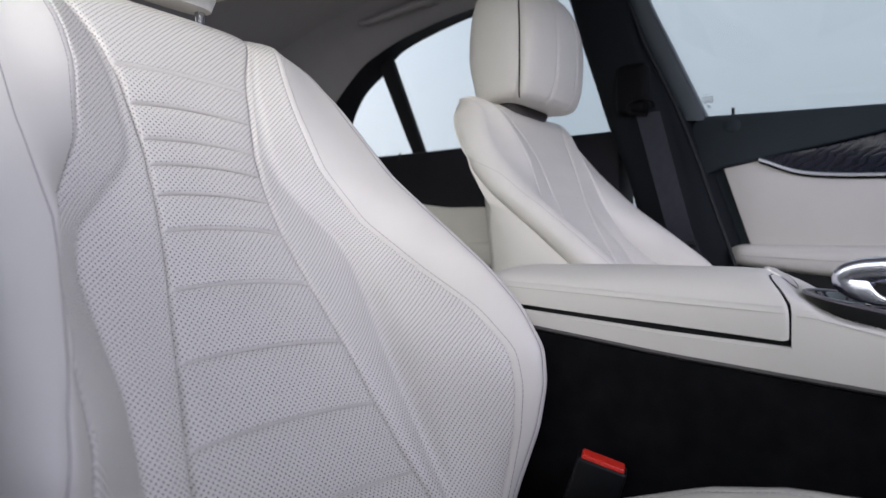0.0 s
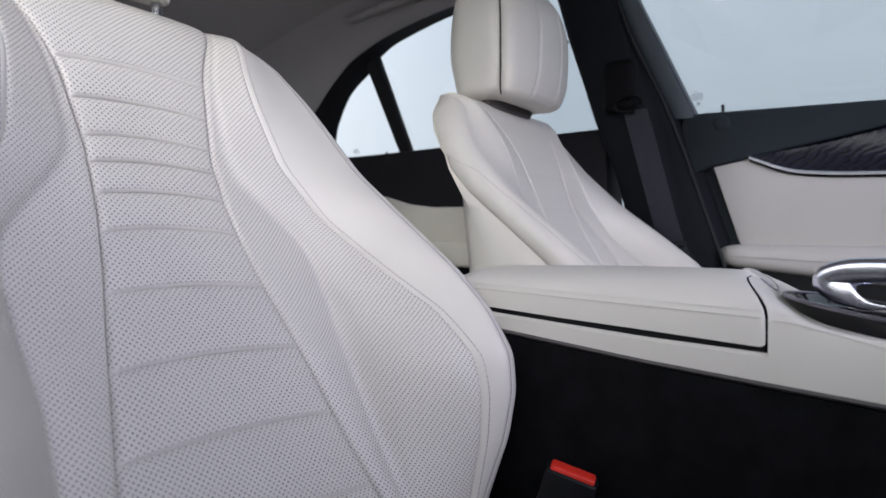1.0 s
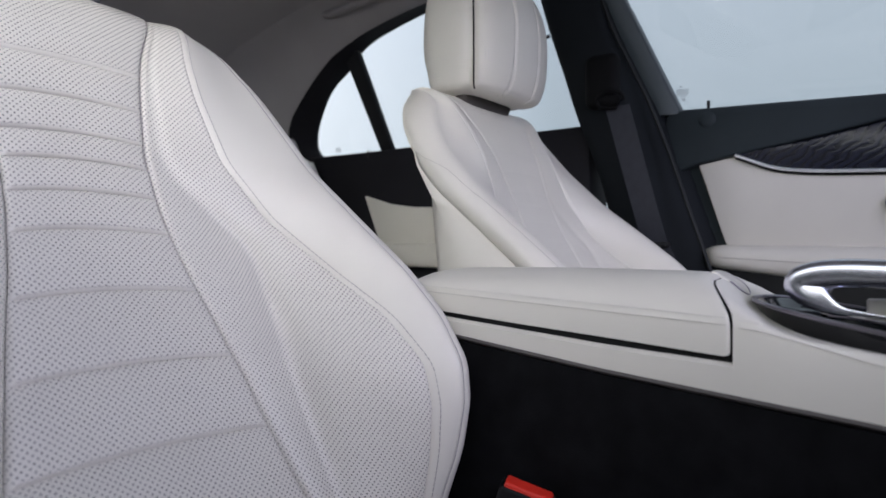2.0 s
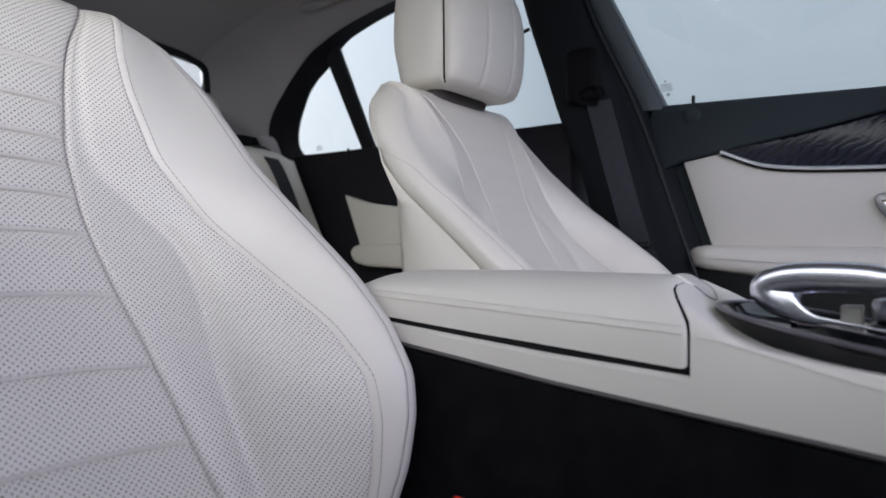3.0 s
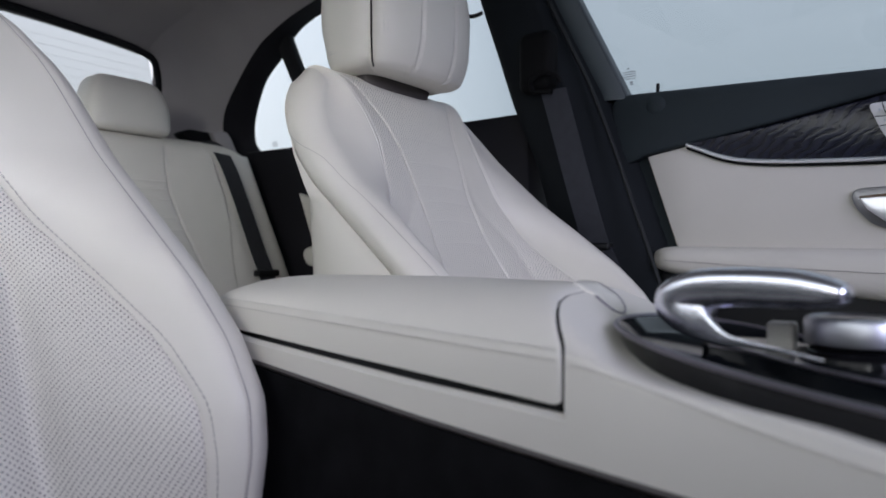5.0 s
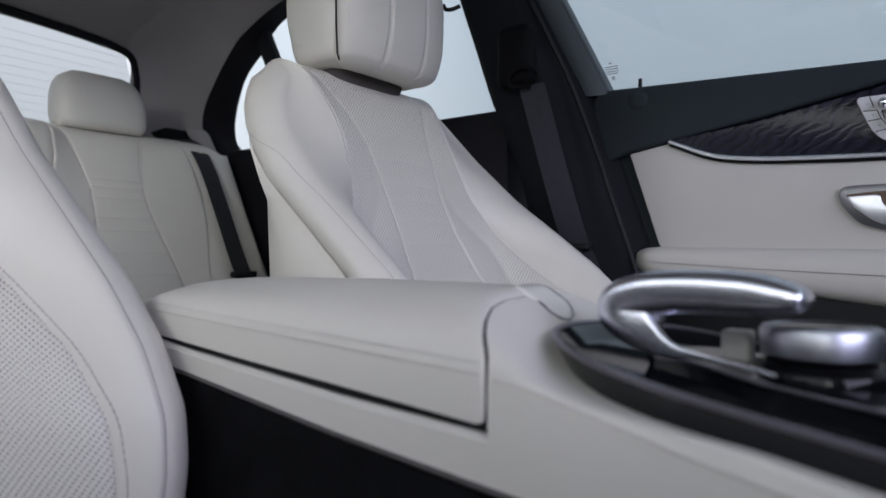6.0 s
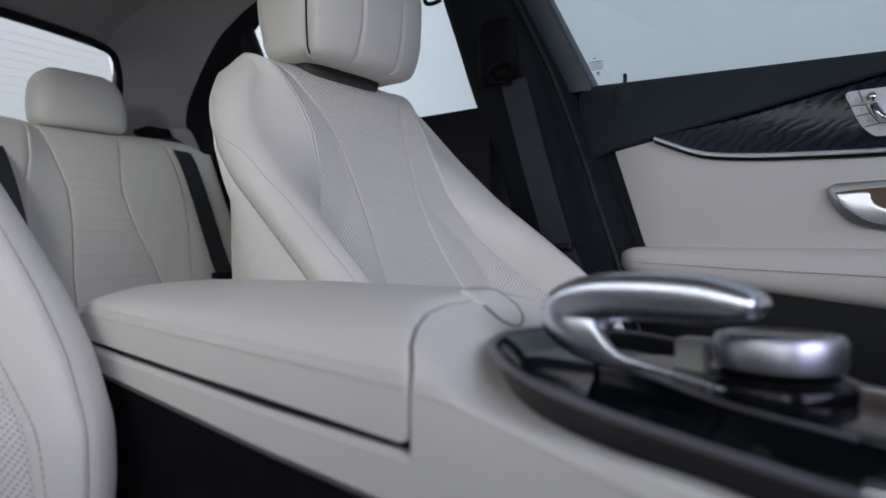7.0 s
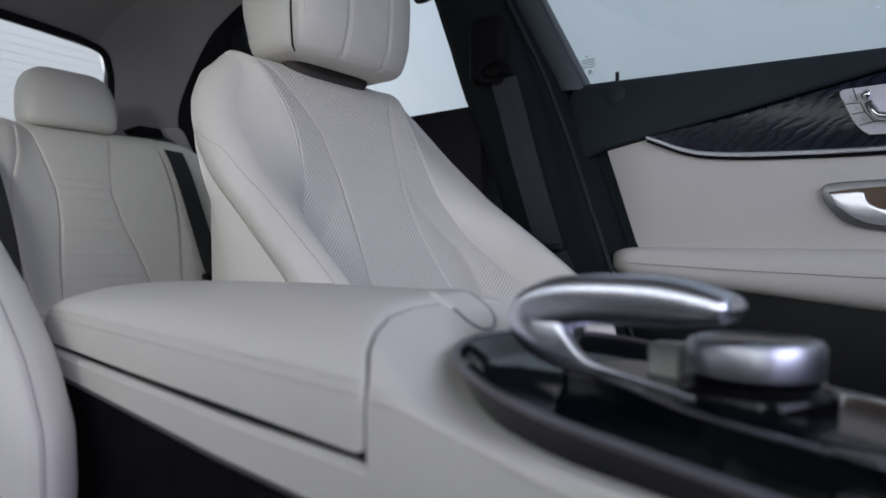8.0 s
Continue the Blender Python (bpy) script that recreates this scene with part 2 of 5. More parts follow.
def slab(name, poly, x0, x1, material, parent=None, label="", lean=0.0, z0=0.0, bevel=0.003, axis="x", segs=2):
    """A plate: an outline of (y, z) pushed from x0 to x1, leaning inwards by lean per metre over z0. axis y: outline of (x, z); z: of (x, y)."""
    bm = bmesh.new()

    def at(a, b, d):
        if axis == "x":
            return (d - lean * (b - z0), a, b)
        return (a, d + lean * (b - z0), b) if axis == "y" else (a, b, d)

    rings = [[bm.verts.new(at(a, b, d)) for a, b in poly] for d in (x0, x1)]
    bm.faces.new(rings[0])
    bm.faces.new(rings[1][::-1])
    for i in range(len(poly)):
        k = (i + 1) % len(poly)
        bm.faces.new((rings[0][i], rings[1][i], rings[1][k], rings[0][k]))
    bmesh.ops.recalc_face_normals(bm, faces=bm.faces)
    if bevel:
        bmesh.ops.bevel(bm, geom=list(bm.edges), offset=bevel, segments=segs, profile=0.5, affect="EDGES", clamp_overlap=True)
    return bm_part(name, bm, material, parent, label, angle=35)


def box(name, lo, hi, material, parent=None, label="", bevel=0.004, segs=3, m=None):
    bm = bmesh.new()
    bmesh.ops.create_cube(bm, size=1)
    lo, hi = Vector(lo), Vector(hi)
    for v in bm.verts:
        v.co = Vector([lo[i] + (v.co[i] + 0.5) * (hi[i] - lo[i]) for i in range(3)])
    if bevel:
        bmesh.ops.bevel(bm, geom=list(bm.edges), offset=bevel, segments=segs, profile=0.5, affect="EDGES", clamp_overlap=True)
    if m is not None:
        bm.transform(m)
    return bm_part(name, bm, material, parent, label, angle=50)


def smooth_path(points, n):
    """Catmull-Rom through points, n steps a span."""
    P = [np.array(p, float) for p in points]
    P = [2 * P[0] - P[1]] + P + [2 * P[-1] - P[-2]]
    out = []
    for i in range(1, len(P) - 2):
        for t in np.arange(n) / n:
            a, b, c, d = P[i - 1 : i + 3]
            out.append(0.5 * (2 * b + (c - a) * t + (2 * a - 5 * b + 4 * c - d) * t**2 + (3 * b - a - 3 * c + d) * t**3))
    return np.array(out + [P[-2]])


def tube_mesh(path, r, sides=6, flat=1.0):
    """Verts and faces of a round cord along a path; flat squashes it along world x."""
    path = np.array(path, float)
    tan = np.gradient(path, axis=0)
    tan /= np.linalg.norm(tan, axis=1)[:, None] + 1e-12
    up = np.array([0.3, 0.2, 1.0])
    verts, faces = [], []
    for p, t in zip(path, tan):
        a = np.cross(t, up)
        a /= np.linalg.norm(a) + 1e-9
        b = np.cross(a, t)
        for k in range(sides):
            w = 2 * math.pi * k / sides
            verts.append(p + r * (math.cos(w) * a + flat * math.sin(w) * b))
    m = len(path)
    for i in range(m - 1):
        for k in range(sides):
            j = (k + 1) % sides
            faces.append((i * sides + k, i * sides + j, (i + 1) * sides + j, (i + 1) * sides + k))
    faces += [tuple(range(sides))[::-1], tuple((m - 1) * sides + k for k in range(sides))]
    return verts, faces


def tube(name, path, r, material, parent=None, label="", sides=8, flat=1.0):
    v, f = tube_mesh(path, r, sides, flat)
    return mesh_part(name, v, f, material, parent, label)


def stitches(name, path, parent, r=0.0005, dash=0.0042, gap=0.0016, material=None):
    """A row of thread stitches along a path, as one mesh."""
    path = np.array(path, float)
    d = np.r_[0, np.cumsum(np.linalg.norm(np.diff(path, axis=0), axis=1))]
    verts, faces, s = [], [], 0.0
    while s + dash < d[-1]:
        pts = [[np.interp(s + k * dash / 2, d, path[:, i]) for i in range(3)] for k in range(3)]
        v, f = tube_mesh(pts, r, 4)
        faces += [tuple(i + len(verts) for i in q) for q in f]
        verts += v
        s += dash + gap
    return mesh_part(name, verts, faces, material or THREAD, parent)


def strip(name, path, across, width, thick, material, parent=None, label=""):
    """Webbing: a flat band along a path; across gives its sideways direction."""
    path, a = np.array(path, float), np.array(across, float)
    a = a / np.linalg.norm(a)
    tan = np.gradient(path, axis=0)
    rows = []
    for p, t in zip(path, tan):
        nrm = np.cross(t, a)
        nrm /= np.linalg.norm(nrm)
        rows.append([p - a * width / 2 - nrm * thick / 2, p + a * width / 2 - nrm * thick / 2, p + a * width / 2 + nrm * thick / 2, p - a * width / 2 + nrm * thick / 2])
    return loft(name, rows, material, parent, label, angle=30)


def edge_steps(length, inner, marks=(0, 0.0012, 0.003, 0.0055, 0.009)):
    """Steps from 0 to 1 over a length, dense towards both ends."""
    m = [a / length for a in marks if a / length < 0.4]
    return np.array(m + list(np.linspace(m[-1], 1 - m[-1], inner + 2)[1:-1]) + [1 - a for a in m[::-1]])


def tuck(d, r=0.009):
    """0 on a panel, 1 at its very edge, with a round shoulder."""
    q = 1 - np.clip(d / r, 0, 1)
    return 1 - np.sqrt(np.clip(1 - q**2.4, 0, 1))


# ---- front seats ----
XC = -0.386
ZS = [0.30, 0.36, 0.43, 0.48, 0.52, 0.565, 0.61, 0.665, 0.726, 0.80, 0.84, 0.88, 0.90]
Y_MID = [0.375, 0.405, 0.445, 0.475, 0.497, 0.525, 0.552, 0.583, 0.612, 0.641, 0.662, 0.686, 0.697]
Y_OUT = [0.395, 0.380, 0.356, 0.347, 0.350, 0.377, 0.421, 0.489, 0.564, 0.627, 0.650, 0.674, 0.687]
Y_OUT_SLIM = [0.395, 0.380, 0.356, 0.347, 0.350, 0.377, 0.421, 0.490, 0.570, 0.645, 0.675, 0.700, 0.712]
H_OUT = [0.270, 0.275, 0.279, 0.280, 0.280, 0.279, 0.276, 0.271, 0.265, 0.254, 0.243, 0.222, 0.202]
# the driver seat is a little narrower at its shoulders
H_OUT_SLIM = [0.270, 0.274, 0.277, 0.278, 0.278, 0.277, 0.274, 0.269, 0.262, 0.247, 0.230, 0.203, 0.180]
H_SEAM = [0.150, 0.135, 0.115, 0.105, 0.097, 0.087, 0.076, 0.067, 0.065, 0.076, 0.088, 0.110, 0.120]
H_BOL = [0.220, 0.227, 0.228, 0.226, 0.224, 0.217, 0.203, 0.172, 0.138, 0.126, 0.128, 0.138, 0.146]
Y_BOL = [0.395, 0.385, 0.372, 0.368, 0.376, 0.421, 0.492, 0.556, 0.588, 0.621, 0.642, 0.667, 0.679]
Y_BACK = [0.600, 0.610, 0.622, 0.630, 0.634, 0.638, 0.642, 0.652, 0.664, 0.695, 0.722, 0.752, 0.768]
# where the top rolls over, and how far; the passenger seat is more worn down
ROLL = 0.058
TOPS = {"ho": 0.868, "slim": 0.880}
S_TOP = TOPS["ho"]
# how far the shoulders slope, how full the side panels are and how deep
SLOPE = [0.0, 1.0, 1.0]


def smooth_table(ys):
    """Values of a table on a fine even scale, softened."""
    z = np.linspace(0.30, 0.96, 331)
    v = np.interp(z, ZS, ys)
    end = v[z <= 0.90][-1]
    slope = (ys[-1] - ys[-3]) / (ZS[-1] - ZS[-3])
    v = np.where(z > 0.90, end + slope * (z - 0.90), v)
    k = np.hanning(19)
    pad = np.r_[v[0] + (v[0] - v[9:0:-1]), v, v[-1] + (v[-1] - v[-2:-11:-1])]
    return z, np.convolve(pad, k / k.sum(), "valid")


TAB = {key: smooth_table(t) for key, t in dict(mid=Y_MID, out=Y_OUT, out_slim=Y_OUT_SLIM, ho=H_OUT, slim=H_OUT_SLIM, w1=H_SEAM, w2=H_BOL, bol=Y_BOL, back=Y_BACK).items()}


def tab(key, s):
    return np.interp(s, *TAB[key])


def roll(s):
    """How far a point at the height s along the backrest is drawn back and down where the top rolls over."""
    q = np.clip((np.asarray(s, float) - S_TOP) / ROLL, 0, 1.2)
    phi = q * radians(75)
    back = ROLL / radians(75) * (1 - np.cos(phi))
    down = ROLL / radians(75) * (phi - np.sin(phi))
    return back, down


def crease(s):
    """Where the soft valley of the wing lies: 0 at the insert's seam, 1 at the bolster's."""
    return np.interp(s, [0.35, 0.39, 0.417, 0.463, 0.52, 0.565, 0.61, 0.645, 0.68, 0.71, 0.74], [0.20, 0.23, 0.27, 0.32, 0.385, 0.49, 0.61, 0.66, 0.45, 0.20, 0.10])


def bol_y(s):
    """The y of the bolster's seam; the driver seat's side panels are shallower."""
    y0 = tab("mid", s)
    return y0 - (y0 - tab("bol", s)) * (1 - (1 - SLOPE[2]) * np.interp(s, [0.48, 0.66], [0, 1]))


def seat_y(h, s):
    """The y of the seat's face at the half width h (positive) and the height s, from the insert over the crease to the bolster's seam."""
    w1, w2, y0, yb = tab("w1", s), tab("w2", s), tab("mid", s), bol_y(s)
    q = np.clip((h - w1) / np.maximum(w2 - w1, 1e-4), 0, 1)
    c = crease(s)
    u = np.maximum(q - c, 0) / (1 - c)
    # the side panel swells out of the valley and runs flush into the bolster
    swell = np.interp(s, [0.40, 0.60, 0.70, 0.76], [0.55, 0.55, 0.3, 0.0])
    swell = swell * SLOPE[1]
    lift = (1 - swell) * u + swell * np.sin(u * np.pi / 2)
    ease = np.clip(u / np.interp(s, [0.60, 0.69], [0.22, 0.28]), 0, 1)
    lift = lift * (ease**2 * (3 - 2 * ease)) ** SLOPE[1]
    rise = np.where(q < c, 0.03 * q / c, 0.03 + 0.97 * lift)
    return np.where(h < w1, y0 + 0.004 * (1 - (h / w1) ** 2), y0 - (y0 - yb) * rise)


def seat_point(x, y, s):
    """A place on the seat; what already lies behind the face rolls back less."""
    back, down = roll(s)
    back = back * np.clip(1 - (y - tab("mid", s) - 0.02) / 0.07, 0.15, 1)
    high = np.clip((np.asarray(s, float) - 0.79) / 0.11, 0, 1)
    down = down + SLOPE[0] * high**2 * (3 - 2 * high) * (np.clip(np.abs(x) - 0.10, 0, 0.14) / 0.12) ** 1.6
    return np.stack([XC + x, y + back, s - down], -1)


def front_seat(soft=1.0):
    global S_TOP
    half_width, outer = ("ho", "out") if soft == 1 else ("slim", "out_slim")
    S_TOP = TOPS[half_width]
    SLOPE[:] = (0.020, 1.0, 1.0) if soft == 1 else (0.0, 0.25, 0.35)

    def half_at(s, side):
        """Half width of the backrest; the passenger seat's door side is drawn in."""
        drawn = np.interp(s, [0.50, 0.54, 0.59, 0.65, 0.72, 0.80, 0.90], [0, 0.006, 0.020, 0.036, 0.042, 0.036, 0.02])
        return tab(half_width, s) - (drawn if soft == 1 and side < 0 else 0)

    seat = thing("front_seat", (XC, 0.40, 0.12), "cream leather front seat with perforated pleated backrest", "car seat", "front seats")
    cuts = [0.32, 0.40, 0.468, 0.531, 0.591, 0.645, 0.680, 0.710, 0.736, 0.772, 0.812, 0.94]
    for n, (a, b) in enumerate(zip(cuts[:-1], cuts[1:])):
        tall = b - a
        qs, ps = edge_steps(tall, 7), edge_steps(0.16, 22)
        S = a + qs * tall
        if n == len(cuts) - 2:
            S = np.linspace(a, b, 26)
            S = np.r_[a, a + 0.0012, a + 0.003, a + 0.0055, S[2:]]
        rows = []
        for s in S:
            w = tab("w1", s)
            x = (2 * ps - 1) * w
            sag = 0.0045 * (1 - (x / w) ** 2)
            y = seat_y(np.abs(x), s)
            d_side = np.minimum(ps, 1 - ps) * 2 * w
            d_end = np.minimum(s - a, 9 if n == len(cuts) - 2 else b - s)
            q = (s - a) / tall
            puff = 0.0046 * (4 * q * (1 - q)) ** 0.8 if n < len(cuts) - 2 else 0.0025 * min(1, (s - a) / 0.02)
            puff *= soft**1.6
            y = y - puff * np.clip(d_side / 0.03, 0, 1) ** 0.5 + np.maximum((0.001 + 0.004 * soft) * tuck(d_side, 0.007), 0.0026 * soft**1.6 * tuck(d_end, 0.0060))
            P = seat_point(x, y, np.full_like(x, s))
            P[:, 2] += sag
            rows.append(P)
        grid_part("backrest_pleat", np.array(rows), PERF_WIDE if soft == 1 else PERF_FLAT, seat, "perforated cream leather pleat")
    # stitched lower edge of each pleat; on the flatter seat it does not show
    for a in cuts[1:-1] if soft == 1 else ():
        w = tab("w1", a) - 0.005
        x = np.linspace(-w, w, 40)
        y = seat_y(np.abs(x), a) - 0.0005
        P = seat_point(x, y + 0.0004, np.full_like(x, a + 0.0042))
        P[:, 2] += 0.0045 * (1 - (x / w) ** 2)
        stitches("pleat_stitching", P, seat, r=0.00032, material=SEAM)
    S = np.linspace(0.33, 0.935, 90)
    for side in (-1, 1):
        # inner wing, perforated, with a soft crease along it
        ps = edge_steps(0.10, 26)
        rows = []
        for s in S:
            w1, w2 = tab("w1", s), tab("w2", s)
            h = w1 + ps * (w2 - w1)
            d = np.minimum(ps, 1 - ps) * (w2 - w1)
            y = seat_y(h, s) + np.where(ps < 0.5, (0.0020 + 0.0055 * soft) * tuck(d, 0.008), (0.0028 if soft == 1 else 0.0014) * tuck(d, 0.006)) - np.interp(s, [0.62, 0.70], [0.0042, 0.0]) * np.sin(np.clip(ps / crease(s), 0, 1) * np.pi)
            rows.append(seat_point(side * h, y, np.full_like(h, s)))
        grid_part("inner_bolster", np.array(rows), PERF if soft == 1 else PERF_FLAT, seat, "perforated cream leather bolster panel", flip=side < 0, start=[float(tab("w1", s)) for s in S])
        # outer bolster, plain, rolling round to the side
        rows, seam, cord, thread = [], [], [], []
        for s in S:
            w2, ho, yb, yo = tab("w2", s), half_at(s, side), bol_y(s), tab(outer, s)
            r = min(0.032, (ho - w2) * 0.55)
            t = np.linspace(0, 1, 30)
            p0, p3 = np.array([w2, yb]), np.array([ho - r, yo])
            p1, p2 = p0 + (p3 - p0) * 0.35 + np.array([0, -0.004]), p3 - np.array([1, -0.10]) * (ho - r - w2) * 0.35
            A = ((1 - t) ** 3)[:, None] * p0 + (3 * t * (1 - t) ** 2)[:, None] * p1 + (3 * t**2 * (1 - t))[:, None] * p2 + (t**3)[:, None] * p3
            u = np.linspace(0, np.pi / 2, 15)[1:]
            B = np.stack([ho - r + r * np.sin(u), yo + 1.15 * r * (1 - np.cos(u))], -1)
            C = np.array([[ho - 0.001, yo + 1.15 * r + 0.015], [ho - 0.006, yo + 1.15 * r + 0.028], [ho - 0.016, yo + 1.15 * r + 0.036]])
            Q = np.concatenate([A, B, C])
            d = np.r_[0, np.cumsum(np.linalg.norm(np.diff(Q, axis=0), axis=1))]
            # a piped seam runs just inside the outermost edge and pinches the leather
            inside = 0.030 if soft == 1 else np.interp(s, [0.60, 0.70, 0.745, 0.78], [0.017, 0.015, 0.008, 0.001])
            mark = np.interp(ho - inside, Q[: len(A) + 14, 0], d[: len(A) + 14]) + (0 if soft == 1 else np.interp(s, [0.76, 0.79, 0.84], [0, 0.02, 0.05]))
            pinch = 0.0016 * np.exp(-(((d - mark) / 0.0022) ** 2))
            Q[:, 1] = np.minimum(Q[:, 1] + (0.0028 if soft == 1 else 0.0014) * tuck(d, 0.006) + pinch, tab("back", s) - 0.004)
            rows.append(seat_point(side * Q[:, 0], Q[:, 1], np.full(len(Q), s)))
            cord.append(seat_point(side * np.interp(mark, d, Q[:, 0]), np.interp(mark, d, Q[:, 1]) - 0.0002, s))
            thread.append(seat_point(side * np.interp(0.0065, d, Q[:, 0]), np.interp(0.0065, d, Q[:, 1]) - 0.0004, s))
        grid_part("side_bolster", np.array(rows), LEATHER, seat, "smooth cream leather side bolster", flip=side < 0)
        tube("bolster_seam", cord[:-4], 0.0005, STITCH if soft == 1 else SEAM, seat, sides=6)
        stitches("bolster_stitching", thread[:-4], seat, r=0.00045, material=STITCH if soft == 1 else THREAD)
        # stitches along the seam between pleats and wing
        P = [seat_point(side * (tab("w1", s) + 0.005), seat_y(tab("w1", s) + 0.005, s) - 0.0005, s) for s in S]
        stitches("insert_stitching", P, seat, r=0.0004, material=LEATHER)
    # side and rear shell
    rows = []
    for s in np.linspace(0.28, 0.935, 60):
        ho, yo, yr = tab(half_width, s), tab(outer, s), max(tab("back", s), tab(outer, s) + 0.055)
        y1 = yo + 0.033
        yi, yk = tab("mid", s) + 0.028, bol_y(s) + 0.035
        w1, w2 = tab("w1", s), tab("w2", s)
        wing = [(w1 + (w2 - w1) * k, max(float(seat_y(w1 + (w2 - w1) * k, s)) + 0.024, y1)) for k in (0.0, 0.35, 0.7)]
        half = [(0.03, max(yi, y1)), *wing, (w2 + 0.006, max(yk, y1)), (ho - 0.030, y1 + 0.004), (ho - 0.022, y1 + 0.012), (ho - 0.012, y1 + 0.022), (ho - 0.006, y1 + 0.034), (ho - 0.005, 0.5 * (y1 + 0.034 + yr)), (ho - 0.010, yr - 0.022), (ho - 0.022, yr - 0.006), (ho - 0.045, yr), (ho * 0.5, yr + 0.012)]
        half = [(h, min(y, yr - 0.004)) if k < 5 else (h, y) for k, (h, y) in enumerate(half)]
        # the top edge of the shell is rounded
        e = min(1.0, max(0.0, (s - 0.865) / 0.07))
        inset = 0.034 * (1 - math.sqrt(1 - e * e))
        left, right = ([(min(h, half_at(s, side) - 0.005 - inset) if k < 10 else h * half_at(s, side) / ho, min(y, yr - inset)) for k, (h, y) in enumerate(half)] for side in (-1, 1))
        loop = [(-h, y) for h, y in left] + [(0, yr + 0.016 - inset)] + [(h, y) for h, y in right[::-1]]
        rows.append([tuple(seat_point(np.array(x), np.array(y), s)) for x, y in loop])
    loft("back_shell", rows, LEATHER, seat, "cream leather side and rear shell")
    # cushion: a base with a pleated middle and raised side bolsters
    rows = []
    for y in np.linspace(-0.06, 0.45, 26):
        f = (y + 0.06) / 0.51
        front = 0.035 * max(0, 1 - f / 0.12) ** 2
        top = float(np.interp(y, [-0.06, 0.03, 0.10, 0.17, 0.25, 0.30, 0.45], [0.420, 0.430, 0.427, 0.413, 0.384, 0.362, 0.345])) - 0.034 - front
        loop = []
        for h in np.linspace(-0.262, 0.262, 37):
            a = abs(h)
            z = top + 0.034 * np.clip((a - 0.15) / 0.07, 0, 1) ** 2 * (3 - 2 * np.clip((a - 0.15) / 0.07, 0, 1)) - 0.055 * np.clip((a - 0.225) / 0.037, 0, 1) ** 2.2
            loop.append((XC + h, y, z))
        loop += [(XC + 0.255, y, 0.25), (XC - 0.255, y, 0.25)]
        rows.append(loop)
    loft("seat_cushion", rows, PERF, seat, "cream leather seat cushion with raised bolsters")
    for side in (-1, 1):
        ys = np.linspace(-0.03, 0.26, 40)
        stitches("cushion_stitching", [(XC + side * 0.212, y, float(np.interp(y, [-0.06, 0.03, 0.10, 0.17, 0.25, 0.30, 0.45], [0.420, 0.430, 0.427, 0.413, 0.384, 0.362, 0.345])) - 0.0002) for y in ys], seat, r=0.0006)
    box("seat_base", (XC - 0.22, -0.02, 0.12), (XC + 0.22, 0.46, 0.252), BLACK_PLASTIC, seat, bevel=0.012)
    # headrest
    hc, hy = XC, 0.70
    body = []
    for z, w, yf, yb in [(0.918, 0.084, 0.692, 0.750), (0.9195, 0.096, 0.678, 0.762), (0.9245, 0.109, 0.661, 0.774), (0.936, 0.118, 0.651, 0.781), (0.962, 0.123, 0.645, 0.786), (1.00, 0.128, 0.642, 0.792), (1.06, 0.128, 0.645, 0.790), (1.11, 0.121, 0.658, 0.782), (1.14, 0.104, 0.676, 0.770), (1.155, 0.080, 0.694, 0.752)]:
        loop = []
        for k in range(40):
            w_ = 2 * math.pi * k / 40
            c, s_ = math.cos(w_), math.sin(w_)
            loop.append((hc + w * math.copysign(abs(c) ** 0.45, c), (yf + yb) / 2 + (yb - yf) / 2 * math.copysign(abs(s_) ** 0.6, s_), z))
        body.append(loop)
    rest = loft("headrest", resample(body, 5), LEATHER, seat, "cream leather headrest", angle=70)
    foot = []
    for z, w, yf, yb in [(0.893, 0.076, 0.704, 0.740), (0.905, 0.080, 0.700, 0.744), (0.915, 0.082, 0.696, 0.746), (0.922, 0.083, 0.694, 0.748)]:
        foot.append([(hc + w * math.copysign(abs(math.cos(a)) ** 0.5, math.cos(a)), (yf + yb) / 2 + (yb - yf) / 2 * math.copysign(abs(math.sin(a)) ** 0.6, math.sin(a)), z) for a in np.linspace(0, 2 * math.pi, 41)[:-1]])
    # plain leather near, shade-coloured copy on the driver seat
    loft("headrest_underside", foot, LEATHER if soft == 1 else SHADED_UNDERSIDE, rest, "underside of the headrest", angle=70)

    def pad_y(x, w, yf, yb):
        c = min(1.0, abs(x) / w) ** (1 / 0.42)
        s_ = math.sqrt(max(0.0, 1 - c * c))
        return (yf + yb) / 2 - (yb - yf) / 2 * s_**0.55 + 0.0040 * sum(math.exp(-(((x - e) / 0.0028) ** 2)) for e in (-0.042, 0.042)) + 0.016 * (x / w) ** 2

    pad = []
    for z, w, yf, yb in [(0.914, 0.074, 0.650, 0.680), (0.919, 0.096, 0.639, 0.678), (0.932, 0.109, 0.629, 0.676), (0.97, 0.115, 0.619, 0.674), (1.04, 0.117, 0.617, 0.674), (1.09, 0.113, 0.625, 0.684), (1.125, 0.101, 0.641, 0.70), (1.142, 0.077, 0.661, 0.715)]:
        loop = []
        for k in range(141):
            x = -w * math.cos(math.pi * k / 140)
            loop.append((hc + x, pad_y(x, w, yf, yb), z))
        for k in range(1, 40):
            w_ = math.pi * k / 40
            c, s_ = math.cos(w_), math.sin(w_)
            loop.append((hc + w * math.copysign(abs(c) ** 0.42, c), (yf + yb) / 2 + 0.016 * abs(c) ** 6 + (yb - yf) / 2 * abs(s_) ** 0.55, z))
        pad.append(loop)
    front = loft("headrest_pad", resample(pad, 6), LEATHER, rest, "cream leather headrest front pad with vertical seams", angle=70)
